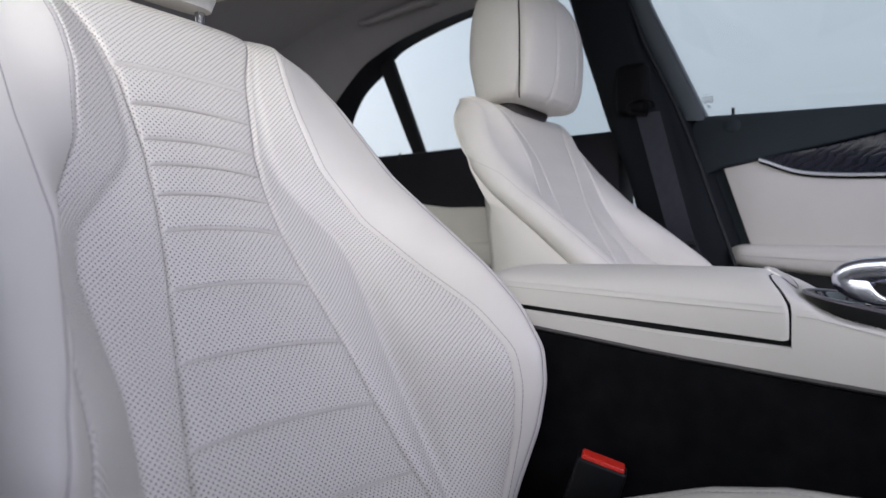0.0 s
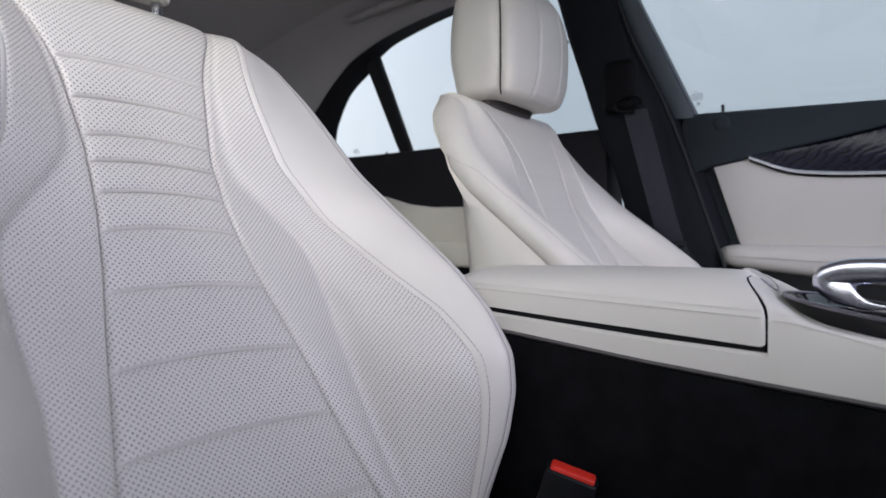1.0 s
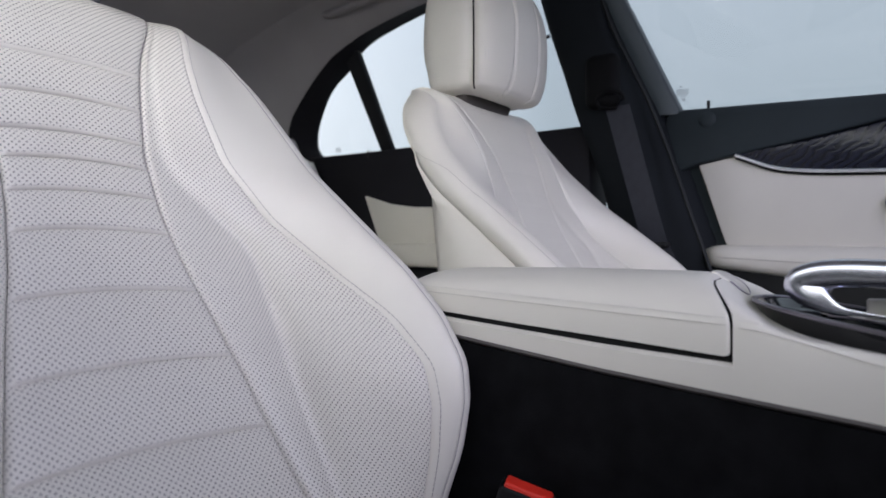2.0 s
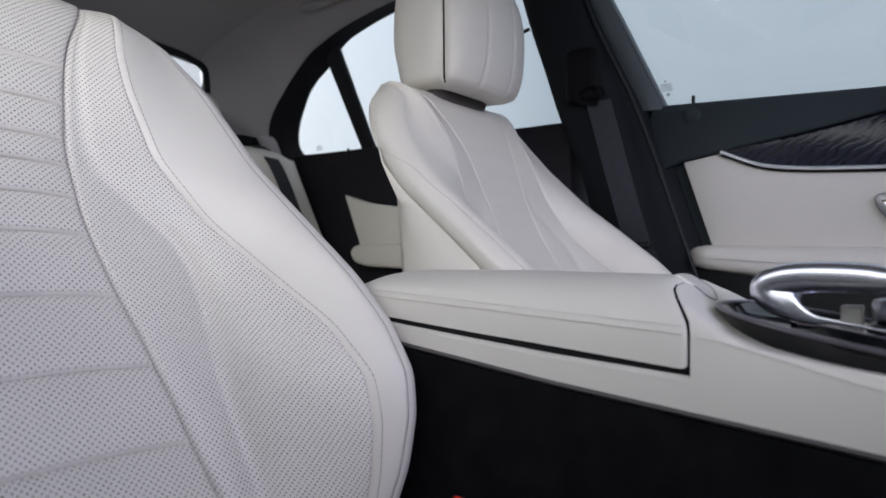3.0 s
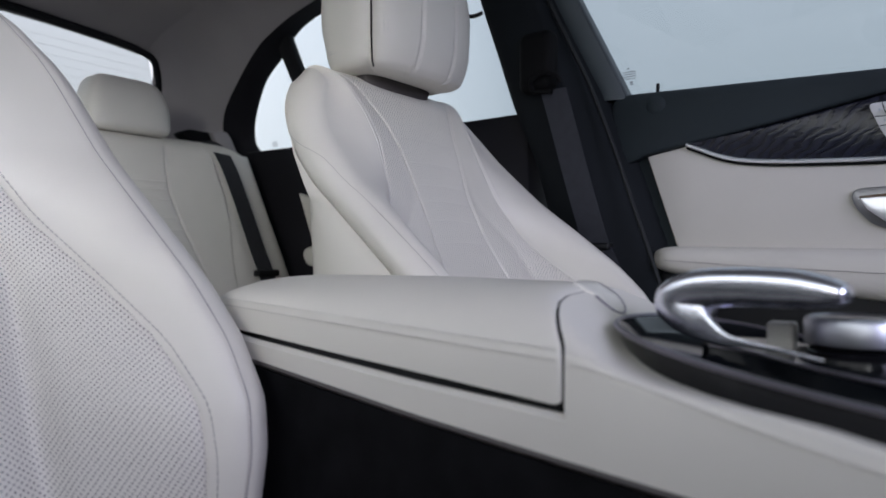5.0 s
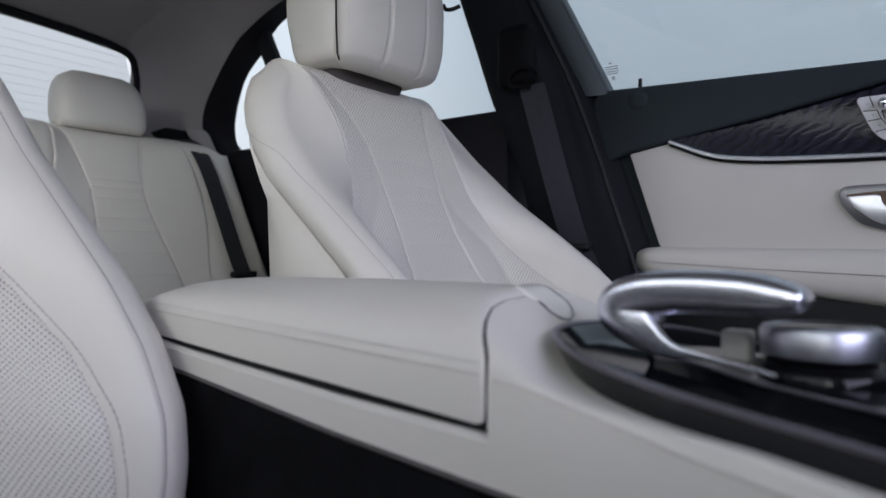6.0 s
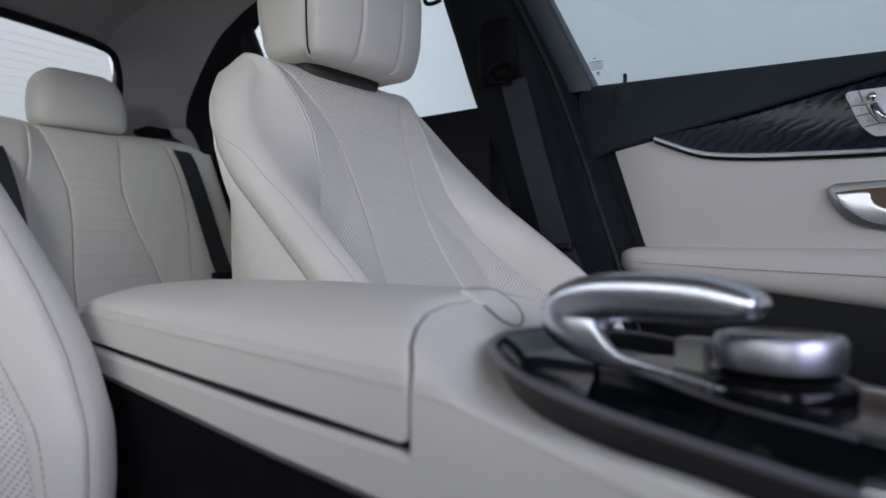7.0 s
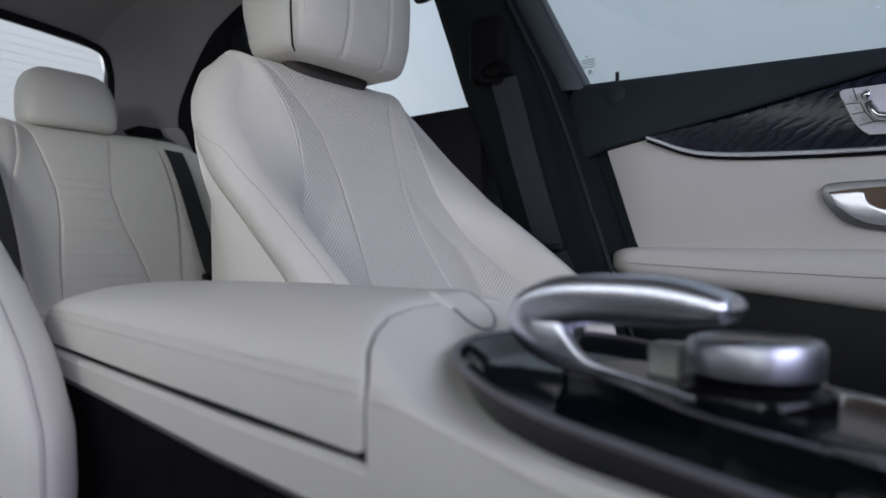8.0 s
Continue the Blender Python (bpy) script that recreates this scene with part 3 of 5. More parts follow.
    for side in (-1, 1):
        # two stitched seams down the pad, and a doubled thread along its edge and the shell's lower edge
        zs = np.linspace(0.926, 1.128, 30)
        front_y = [float(np.interp(z, [0.914, 0.919, 0.932, 0.97, 1.04, 1.09, 1.125, 1.142], [0.652, 0.640, 0.630, 0.620, 0.618, 0.626, 0.642, 0.662])) for z in zs]
        half = [float(np.interp(z, [0.914, 0.919, 0.932, 0.97, 1.04, 1.09, 1.125, 1.142], [0.074, 0.096, 0.109, 0.116, 0.118, 0.114, 0.102, 0.078])) for z in zs]
        tube("pad_seam", [(hc + side * 0.042, pad_y(0.042, w, y, 0.676) + 0.0002, z) for y, w, z in zip(front_y, half, zs)], 0.0007, SEAM, rest, sides=6)
        if side < 0:
            # dark cord draws the shade in the crease
            tube("pad_crease_shade", [(hc + side * (w + 0.0008), 0.5 * (y + 0.676) + 0.013, z) for y, w, z in zip(front_y, half, np.linspace(0.9185, 1.135, 30))], 0.0014, CREASE_SHADE, rest, "dark cord drawing the shade between pad and shell", sides=6)
        stitches("pad_stitching", [(hc + side * (w * 0.90), pad_y(w * 0.90, w, y, 0.676) - 0.0006, z) for y, w, z in zip(front_y, half, zs)], rest, r=0.0009)
        stitches("pad_stitching", [(hc + side * (w * 0.94), pad_y(w * 0.94, w, y, 0.676) - 0.0006, z) for y, w, z in zip(front_y, half, zs)], rest, r=0.0009)
        for up in (0.0, 0.004):
            stitches("shell_stitching", [(hc + side * (0.1195 + up * 0.1) * math.sqrt(1 - (abs(y - 0.7265) / 0.0545) ** (2 / 0.6)) ** 0.45 + side * 0.0003, y, 0.9475 + up) for y in np.linspace(0.680, 0.772, 24)], rest, r=0.0008)
        tube("headrest_post", [(hc + side * 0.066, 0.722, 0.855), (hc + side * 0.066, 0.730, 0.950)], 0.0065, METAL, rest, "chrome headrest post", sides=14)
        tube("post_guide", [(hc + side * 0.066, 0.724, 0.896), (hc + side * 0.066, 0.7255, 0.9125)], 0.009, METAL, rest, "chrome post collar", sides=14)
    return seat


def resample(rows, n):
    """More loops between the given ones, by a smooth curve."""
    R = np.array(rows, float)
    out = smooth_path([r.ravel() for r in R], n)
    return out.reshape(-1, *R.shape[1:])


near_seat = front_seat()
# the driver's seat has flatter pleats, shaped to imitate its more frontal light
far_seat = front_seat(0.12)
far_seat.location = (0.392, 0.40 - 0.042, 0.12)
# the passenger headrest is pulled up a little
for child in near_seat.children:
    if child.name.startswith("headrest"):
        child.location.z += 0.028



# ---- centre console ----
def line(y, *pairs):
    ys, zs = zip(*sorted(pairs))
    return float(np.interp(y, ys, zs))


def band_low(y):
    return line(y, (-0.60, 0.455), (-0.10, 0.490), (0.013, 0.501), (0.109, 0.509), (0.223, 0.519), (0.39, 0.538), (0.60, 0.560))


def shoulder(y):
    return line(y, (-0.60, 0.46), (-0.30, 0.485), (-0.10, 0.526), (-0.036, 0.538), (0.015, 0.5485), (0.045, 0.556), (0.088, 0.566), (0.109, 0.568), (0.28, 0.577), (0.43, 0.585), (0.60, 0.59))


def crown(y):
    return line(y, (-0.60, 0.468), (-0.30, 0.497), (-0.12, 0.535), (-0.02, 0.556), (0.03, 0.5600), (0.06, 0.5635), (0.08, 0.5700), (0.088, 0.5755), (0.0925, 0.5830), (0.097, 0.5905), (0.103, 0.5998), (0.109, 0.6055), (0.120, 0.609), (0.132, 0.6105), (0.16, 0.6115), (0.30, 0.613), (0.46, 0.611), (0.60, 0.605))


HALF = 0.098


def seam_in(y):
    return line(y, (-0.60, -0.006), (-0.20, -0.0055), (-0.05, -0.0038), (0.03, -0.0014), (0.109, 0.0), (0.7, 0.0))


def console_loop(y, low, inset=0.0, grow=0.0, top=None):
    """A closed cross-section: upright sides up to the shoulder, then a soft crown."""
    s, c = shoulder(y), (crown(y) if top is None else top)
    w0, w = HALF - inset, HALF - inset - seam_in(y)
    right = [(w0, low), (0.7 * w0 + 0.3 * w, low + 0.3 * (s - low)), (w, s - 0.003), (w - 0.0008, s + 0.25 * min(0.016, c - s)), (w - 0.004, s + 0.7 * min(0.016, c - s)), (w - 0.011, s + 0.45 * (c - s) + 0.25 * min(0.016, c - s)), (w - 0.024, s + 0.74 * (c - s)), (w - 0.042, s + 0.89 * (c - s)), (w - 0.065, s + 0.97 * (c - s))]
    pts = right + [(0, c)] + [(-x, z) for x, z in right[::-1]]
    # the joint ahead of the lid bows back towards its middle
    near = max(0.0, 1 - abs(y - 0.109) / 0.09) ** 1.5
    return [(x, y + 0.032 * near * max(0.0, 1 - (abs(x) / HALF) ** 2.5) * min(1.0, max(0.0, (z - s) / 0.02)), z + grow) for x, z in pts]


console = thing("center_console", (0, 0.1, 0.12), "cream leather centre console with black carpeted sides", "console")
loft("console_front", [console_loop(y, band_low(y) + 0.004) for y in np.r_[np.linspace(-0.60, -0.15, 10), np.linspace(-0.12, 0.104, 24), 0.1083]], LEATHER, console, "cream leather console top ahead of the armrest")
rail_rows = []
for y in np.linspace(0.1070, 0.62, 30):
    low, high = band_low(y) + 0.004, band_low(y) + 0.004 + line(y, (0.107, 0.0255), (0.39, 0.0165), (0.62, 0.016))
    rail_rows.append([(x, y, z) for x, z in [(HALF, low), (HALF, high - 0.003), (HALF - 0.003, high), (-HALF + 0.003, high), (-HALF, high - 0.003), (-HALF, low)]])
loft("console_rail", rail_rows, LEATHER, console, "cream leather rail below the armrest", angle=20)
loft("console_trim_edge", [[(x, y, z) for x, z in [(HALF - 0.003, band_low(y) - 0.0015), (HALF - 0.0005, band_low(y) + 0.001), (HALF - 0.001, band_low(y) + 0.0045), (-HALF + 0.001, band_low(y) + 0.0045), (-HALF + 0.0005, band_low(y) + 0.001), (-HALF + 0.003, band_low(y) - 0.0015)]] for y in np.linspace(-0.60, 0.62, 40)], surface("grey_edge_trim", (0.10, 0.090, 0.088), 0.6), console, "grey lower edge strip")
loft("console_side", [[(x, y, z) for x, z in [(HALF - 0.004, 0.12), (HALF - 0.004, band_low(y) - 0.003), (-HALF + 0.004, band_low(y) - 0.003), (-HALF + 0.004, 0.12)]] for y in np.linspace(-0.60, 0.62, 12)], CARPET, console, "black carpeted console side")
box("slot_liner", (-HALF + 0.006, 0.109, 0.50), (HALF - 0.006, 0.45, 0.575), BLACK_PLASTIC, console, bevel=0.002)
loft("joint_liner", [console_loop(y, 0.5412, inset=0.0013, grow=-0.0013) for y in (0.1080, 0.1094, 0.1108)], PIT, console, "black joint ahead of the armrest lid")
# armrest lid with rounded ends
lid_rows = []
for y in np.r_[0.1105, 0.1112, 0.1125, 0.115, np.linspace(0.12, 0.44, 30), 0.452, 0.462, 0.470, 0.475]:
    e = min(1.0, max(0.0, (0.475 - y) / 0.05))
    f = min(1.0, max(0.0, (y - 0.1105) / 0.004))
    drop = 0.020 * (1 - math.sqrt(max(0, 1 - (1 - e) ** 2))) + 0.002 * (1 - math.sqrt(max(0, 1 - (1 - f) ** 2)))
    low = line(y, (0.109, 0.5435), (0.223, 0.552), (0.31, 0.558), (0.41, 0.566), (0.5, 0.571))
    low += 0.003 * max(0.0, 1 - (y - 0.1105) / 0.005) ** 2
    lid_rows.append(console_loop(y, low, inset=drop * 0.6, grow=-drop))
    lid_rows[-1][0] = (lid_rows[-1][0][0], y, low + drop * 0.3)
    lid_rows[-1][-1] = (lid_rows[-1][-1][0], y, low + drop * 0.3)
lid = loft("armrest_lid", lid_rows, LEATHER, console, "padded cream leather armrest lid, closed", angle=60)
for side in (-1, 1):
    P = [(side * (HALF + 0.0002), y, shoulder(y) + 0.0015) for y in np.linspace(0.114, 0.46, 60)]
    tube("lid_seam", P, 0.00032, SEAM, lid, sides=6)
    stitches("lid_stitching", [(x + side * -0.0012, y, z + 0.0062) for x, y, z in P], lid, r=0.0003)
    P = [(side * (HALF - seam_in(y) + 0.0003), y, shoulder(y) + 0.0005) for y in np.linspace(-0.50, 0.104, 80)]
    tube("console_seam", P, 0.00032, SEAM, console, sides=6)
    stitches("console_stitching", [(x + side * -0.0012, y, z + 0.0062) for x, y, z in P], console, r=0.00022)
# latch: a small flap set into the front edge of the lid
def lid_top(x, y):
    s = np.linspace(-0.05, 0.25, 601)
    near = np.clip(1 - np.abs(s - 0.109) / 0.09, 0, None) ** 1.5
    return crown(float(np.interp(y, s + 0.032 * near * (1 - (abs(x) / HALF) ** 2.5), s)))


flap = smooth_path([(-0.002, 0.150), (-0.001, 0.140), (0.002, 0.130), (0.007, 0.1235), (0.015, 0.1205), (0.024, 0.1210), (0.0305, 0.125), (0.032, 0.133), (0.031, 0.143), (0.028, 0.151), (0.013, 0.153), (-0.002, 0.150)], 5)[:-1]
mid_f = flap.mean(axis=0)
rings = [[(mid_f[0] + (x - mid_f[0]) * k, mid_f[1] + (y - mid_f[1]) * k, lid_top(mid_f[0] + (x - mid_f[0]) * k, mid_f[1] + (y - mid_f[1]) * k) + up) for x, y in flap] for k, up in [(1.0, -0.004), (1.0, 0.0006), (0.97, 0.0014), (0.90, 0.0017), (0.5, 0.0017), (0.1, 0.0017)]]
latch = loft("lid_latch", rings, surface("cream_gloss_plastic", CREAM, 0.22, amount=0.02), lid, "small glossy cream lid latch with a grey edge", angle=50)
tube("latch_edge", [(x, y, lid_top(x, y) + 0.0008) for x, y in flap[8:42]], 0.0009, RIM, latch, "grey metal edge of the latch", sides=8)


def tray_outline(grow, n=26):
    """Long shape with a round rear end, as (x, y)."""
    pts = []
    for k in range(n + 1):
        w = math.pi * k / n
        # the far rear corner is fuller
        pts.append(((0.0955 + grow) * math.cos(w), (0.112 + grow) * math.sin(w) ** (0.55 if math.cos(w) > 0 and k else 1.0)))
    return [(0.080 + grow, -0.36), (0.090 + grow, -0.15), (0.095 + grow, -0.06)] + pts + [(-0.095 - grow, -0.06), (-0.090 - grow, -0.15), (-0.080 - grow, -0.36)]


def tray_z(y):
    return line(y, (-0.36, 0.513), (-0.05, 0.5565), (0.05, 0.5735), (0.13, 0.5865))


def tray_ring(name, rings, material, label=""):
    """A dish through outlines (grow, rise)."""
    return loft(name, [[(x, y, tray_z(y) + up) for x, y in tray_outline(g)] for g, up in rings], material, console, label, angle=30)


tray = tray_ring("control_tray", [(-0.014, -0.03), (-0.008, -0.012), (-0.002, -0.001), (0.0, 0.0025), (-0.002, 0.0042), (-0.006, 0.003), (-0.012, -0.003), (-0.016, -0.005)], TRAY_BLACK, "piano black control panel")
edge = [(x, y, tray_z(y) + 0.0042) for x, y in tray_outline(-0.001)]
tube("tray_rim", edge, 0.0019, RIM, tray, "mauve grey metal rim of the control panel", sides=8)
# one sweeping ribbon: a broad bar that turns down at its nose and runs out as a thin edge round the controller
# along it: y, z, thickness outwards and inwards, width and the x of its outer edge
ribbon = smooth_path([(-0.0245, 0.6078, 0.30, 0.25, 0.62, -0.016), (-0.021, 0.6080, 0.62, 0.45, 0.84, -0.0205), (-0.009, 0.6092, 0.88, 0.72, 1.0, -0.0225), (0.005, 0.6106, 1.0, 0.90, 1.0, -0.0225), (0.024, 0.6116, 1.0, 1.0, 1.0, -0.0225), (0.045, 0.6113, 1.0, 1.1, 1.0, -0.0225), (0.0605, 0.6092, 1.0, 1.45, 0.96, -0.0225), (0.0715, 0.6042, 1.0, 2.1, 0.86, -0.0225), (0.0720, 0.5980, 0.95, 2.1, 0.70, -0.0225), (0.0635, 0.5902, 0.80, 1.4, 0.50, -0.0225), (0.0520, 0.5838, 0.55, 0.80, 0.32, -0.0222), (0.040, 0.5800, 0.34, 0.34, 0.18, -0.0222), (0.028, 0.5785, 0.20, 0.20, 0.10, -0.0232), (0.014, 0.5770, 0.13, 0.13, 0.06, -0.0255), (0.000, 0.5755, 0.10, 0.10, 0.045, -0.029), (-0.014, 0.5735, 0.08, 0.08, 0.04, -0.032)], 7)
section = smooth_path([(0.0, 0.0038), (0.0008, 0.0072), (0.0030, 0.0100), (0.0065, 0.0117), (0.012, 0.0122), (0.0225, 0.0122), (0.036, 0.0106), (0.043, 0.0068), (0.045, 0.0020), (0.038, -0.0060), (0.022, -0.0112), (0.0070, -0.0116), (0.0020, -0.0100), (0.0, -0.0030), (0.0, 0.0038)], 3)[:-1]
way = np.gradient(ribbon[:, :2], axis=0)
way /= np.linalg.norm(way, axis=1)[:, None]
loft("hand_rest", [[(x0 + a * wide + 0.004 * max(0.0, down - 1) * max(0.0, -b / 0.0116), y - dz * b * (up if b > 0 else down), z + dy * b * (up if b > 0 else down)) for a, b in section] for (y, z, up, down, wide, x0), (dy, dz) in zip(ribbon, way)], REST_CHROME, console, "satin chrome hand rest over the controller", angle=70)
# raised island that carries the controller, with a chrome edge
island = smooth_path([(-0.018, 0.050), (-0.016, 0.036), (-0.020, 0.020), (-0.031, 0.000), (-0.039, -0.020), (-0.044, -0.050), (-0.044, -0.110), (0.055, -0.110), (0.062, -0.030), (0.050, 0.030), (0.020, 0.052), (-0.010, 0.056), (-0.018, 0.050)], 4)[:-1]


def island_z(y):
    return line(y, (-0.11, 0.5600), (0.06, 0.5770))


loft("control_island", [[(x, y, island_z(y) + up) for x, y in island] for up in (-0.016, -0.001, 0.0)], TRAY_BLACK, console, "piano black raised control island", angle=30)
tube("island_edge", [(x, y, island_z(y) - 0.0004) for x, y in island[:22]], 0.0012, RIM, console, "thin grey edge of the control island", sides=8)
box("pale_switch", (0.019, 0.009, 0.570), (0.035, 0.025, 0.5885), surface("pale_switch_plastic", (0.50, 0.49, 0.46), 0.4, amount=0.03), console, "small pale switch beside the controller", bevel=0.002)


def turned(name, profile, at, material, parent, label="", n=40, knurl=0.0):
    """A round body from a profile of (radius, height), about an upright axis."""
    rows = []
    for r, z in profile:
        rows.append([(at[0] + (r + (knurl if k % 2 else 0)) * math.cos(2 * math.pi * k / n), at[1] + (r + (knurl if k % 2 else 0)) * math.sin(2 * math.pi * k / n), at[2] + z) for k in range(n)])
    return loft(name, rows, material, parent, label, angle=40)


wheel_at = (0.017, -0.026, 0.5715)
turned("controller_base", [(0.034, -0.010), (0.034, 0.000), (0.032, 0.003), (0.024, 0.006)], wheel_at, BLACK_GLOSS, console)
turned("controller_wheel", [(0.026, 0.006), (0.0285, 0.008), (0.029, 0.020), (0.0275, 0.0228), (0.0245, 0.0236), (0.0235, 0.0224), (0.004, 0.0224)], wheel_at, surface("brushed_aluminium", (0.44, 0.45, 0.49), 0.34, metal=1.0, amount=0.05), console, "ribbed aluminium controller wheel", n=72, knurl=0.0004)
turned("controller_cap", [(0.0232, 0.020), (0.0232, 0.0227), (0.022, 0.0230), (0.002, 0.0230)], wheel_at, BLACK_GLOSS, console, "black touch surface on the controller")
for x, y in [(-0.050, -0.078), (-0.046, -0.108), (0.046, -0.085)]:
    slab("control_key", [(x - 0.011, y - 0.012), (x + 0.011, y - 0.012), (x + 0.011, y + 0.012), (x - 0.011, y + 0.012)], tray_z(y) - 0.008, tray_z(y) - 0.0015, CHROME if y < -0.07 else BLACK_GLOSS, tray, "control key", axis="z", bevel=0.0018)

# buckle beside the seat
buckle = thing("seat_belt_buckle", (-0.128, 0.29, 0.18), "black seat belt buckle with a red release button", "belt buckle")
tilt = Matrix.Translation((-0.119, 0.2855, 0.4035)) @ Euler((radians(17.6), radians(-10), radians(19))).to_matrix().to_4x4()
box("buckle_body", (-0.011, -0.027, -0.085), (0.011, 0.027, -0.001), BLACK_PLASTIC, buckle, bevel=0.004, m=tilt)
box("release_button", (-0.0085, -0.023, -0.006), (0.0085, 0.0235, 0.003), RED, buckle, "red plastic release button", bevel=0.0025, m=tilt)
box("buckle_stalk", (-0.006, -0.014, -0.235), (0.006, 0.014, -0.08), BLACK_PLASTIC, buckle, bevel=0.003, m=tilt)

# ---- driver's door ----
LEANG, BELT_Z = 0.40, 0.94


def glass_x(z):
    return 0.80 - LEANG * (z - BELT_Z)


door = thing("front_door", (0.86, 0.0, 0.20), "front door with black top, cream leather lining and dark wood trim", "car door")


def curve2(points, n=6):
    return [tuple(p) for p in smooth_path(points, n)]


slab("door_carrier", [(0.470, 0.90), (0.462, 0.925), (0.440, 0.937), (-0.75, 0.885), (-0.75, 0.20), (0.30, 0.20), (0.372, 0.56), (0.405, 0.66)], 0.798, 0.90, BLACK_SOFT, door, "black door frame and rear edge", bevel=0.006)
upper = [(0.452, 0.905), (0.450, 0.925), (0.436, 0.9375), (0.41, 0.9385), (-0.027, 0.9185), (-0.75, 0.884), (-0.75, 0.80), (-0.30, 0.845), (-0.027, 0.889), (0.17, 0.853), (0.300, 0.8325), (0.385, 0.818), (0.428, 0.800)]
slab("door_top_pad", upper, 0.772, 0.800, BLACK_SOFT, door, "black stitched leather door top", bevel=0.007, segs=3)
chrome_line = curve2([(0.308, 0.8325), (0.285, 0.822), (0.250, 0.8065), (0.214, 0.7965), (0.160, 0.7895), (0.091, 0.785), (-0.026, 0.7805), (-0.20, 0.782), (-0.45, 0.79)], 5)
wood = chrome_line + [(-0.45, 0.83), (-0.30, 0.843), (-0.027, 0.886), (0.17, 0.850)]
slab("wood_trim", wood, 0.779, 0.798, VENEER, door, "dark open-pored wood veneer trim", bevel=0.002)
tube("chrome_strip", [(0.7760, y, z - 0.0015) for y, z in chrome_line], 0.0036, CHROME, door, "bright chrome strip under the wood", sides=8)
# black cord stands for the shadow line below the strip
tube("strip_shadow", [(0.7795, y, z - 0.0068) for y, z in chrome_line], 0.0026, PIT, door, "black cord drawing the shadow line under the chrome strip", sides=8)
lining = [(0.383, 0.8165), (0.310, 0.829)] + [(y, z - 0.005) for y, z in chrome_line[3:]] + [(-0.45, 0.60), (0.30, 0.62), (0.326, 0.645), (0.331, 0.655)]
slab("door_lining", lining, 0.783, 0.800, LEATHER, door, "cream leather door lining", bevel=0.004, segs=3)
# armrest: a long pad with a round rear end
rows = []
for y in np.r_[0.369, 0.366, 0.358, 0.346, 0.33, np.linspace(0.30, -0.45, 26)]:
    e = min(1.0, (0.370 - y) / 0.045)
    f = math.sqrt(max(0.0, 1 - (1 - e) ** 2))
    top = line(y, (-0.45, 0.660), (-0.03, 0.640), (0.20, 0.644), (0.37, 0.647))
    low = line(y, (-0.45, 0.53), (-0.025, 0.553), (0.26, 0.587), (0.37, 0.600))
    mid, hz, dx = (top + low) / 2, (top - low) / 2 * (0.35 + 0.65 * f), 0.050 * f
    loop = []
    for k in range(20):
        a = math.pi / 2 - math.pi * k / 19
        c, s = math.cos(a), math.sin(a)
        loop.append((0.795 - dx * abs(c) ** 0.55 - 0.004, y, mid + hz * math.copysign(abs(s) ** 0.75, s)))
    loop += [(0.80, y, mid - hz), (0.80, y, mid + hz)]
    rows.append(loop)
loft("door_armrest", rows, LEATHER, door, "cream leather door armrest", angle=60)
tube("armrest_seam", [(0.7402 + 0.02 * max(0, (y - 0.32) / 0.04) ** 2, y, line(y, (-0.45, 0.60), (-0.025, 0.6015), (0.172, 0.6105), (0.36, 0.622))) for y in np.linspace(0.355, -0.44, 40)], 0.0009, SEAM, door, sides=6)
slab("door_pocket", [(0.33, 0.30), (0.352, 0.60), (-0.45, 0.56), (-0.45, 0.30)], 0.765, 0.80, BLACK_PLASTIC, door, "black lower door panel", bevel=0.006)
# pull handle in its recess
bezel_line = curve2([(0.050, 0.730), (0.040, 0.7355), (0.0, 0.7365), (-0.10, 0.737), (-0.135, 0.728), (-0.140, 0.70), (-0.11, 0.673), (-0.05, 0.663), (-0.014, 0.667), (0.005, 0.6715), (0.026, 0.681), (0.046, 0.705), (0.052, 0.722)], 3)
bezel = slab("handle_bezel", bezel_line, 0.776, 0.790, surface("gunmetal_trim", (0.30, 0.30, 0.315), 0.32, metal=0.9), door, "gunmetal handle surround", bevel=0.003)
inner_line = curve2([(0.042, 0.7225), (0.0, 0.726), (-0.09, 0.726), (-0.125, 0.712), (-0.11, 0.684), (-0.05, 0.671), (-0.012, 0.6755), (0.008, 0.683), (0.030, 0.700)], 3)
slab("handle_recess", inner_line, 0.7745, 0.785, surface("bronze_recess", (0.13, 0.085, 0.055), 0.45, metal=0.3), bezel, "bronze handle recess", bevel=0.001)
slab("door_handle", curve2([(0.040, 0.7195), (0.020, 0.7205), (0.0, 0.7200), (-0.003, 0.711), (-0.010, 0.702), (-0.030, 0.694), (-0.08, 0.690), (-0.115, 0.696), (-0.105, 0.682), (-0.05, 0.672), (-0.014, 0.6745), (0.009, 0.684), (0.031, 0.702)], 3), 0.766, 0.7765, CHROME, door, "curved satin chrome door handle", bevel=0.004, segs=3)
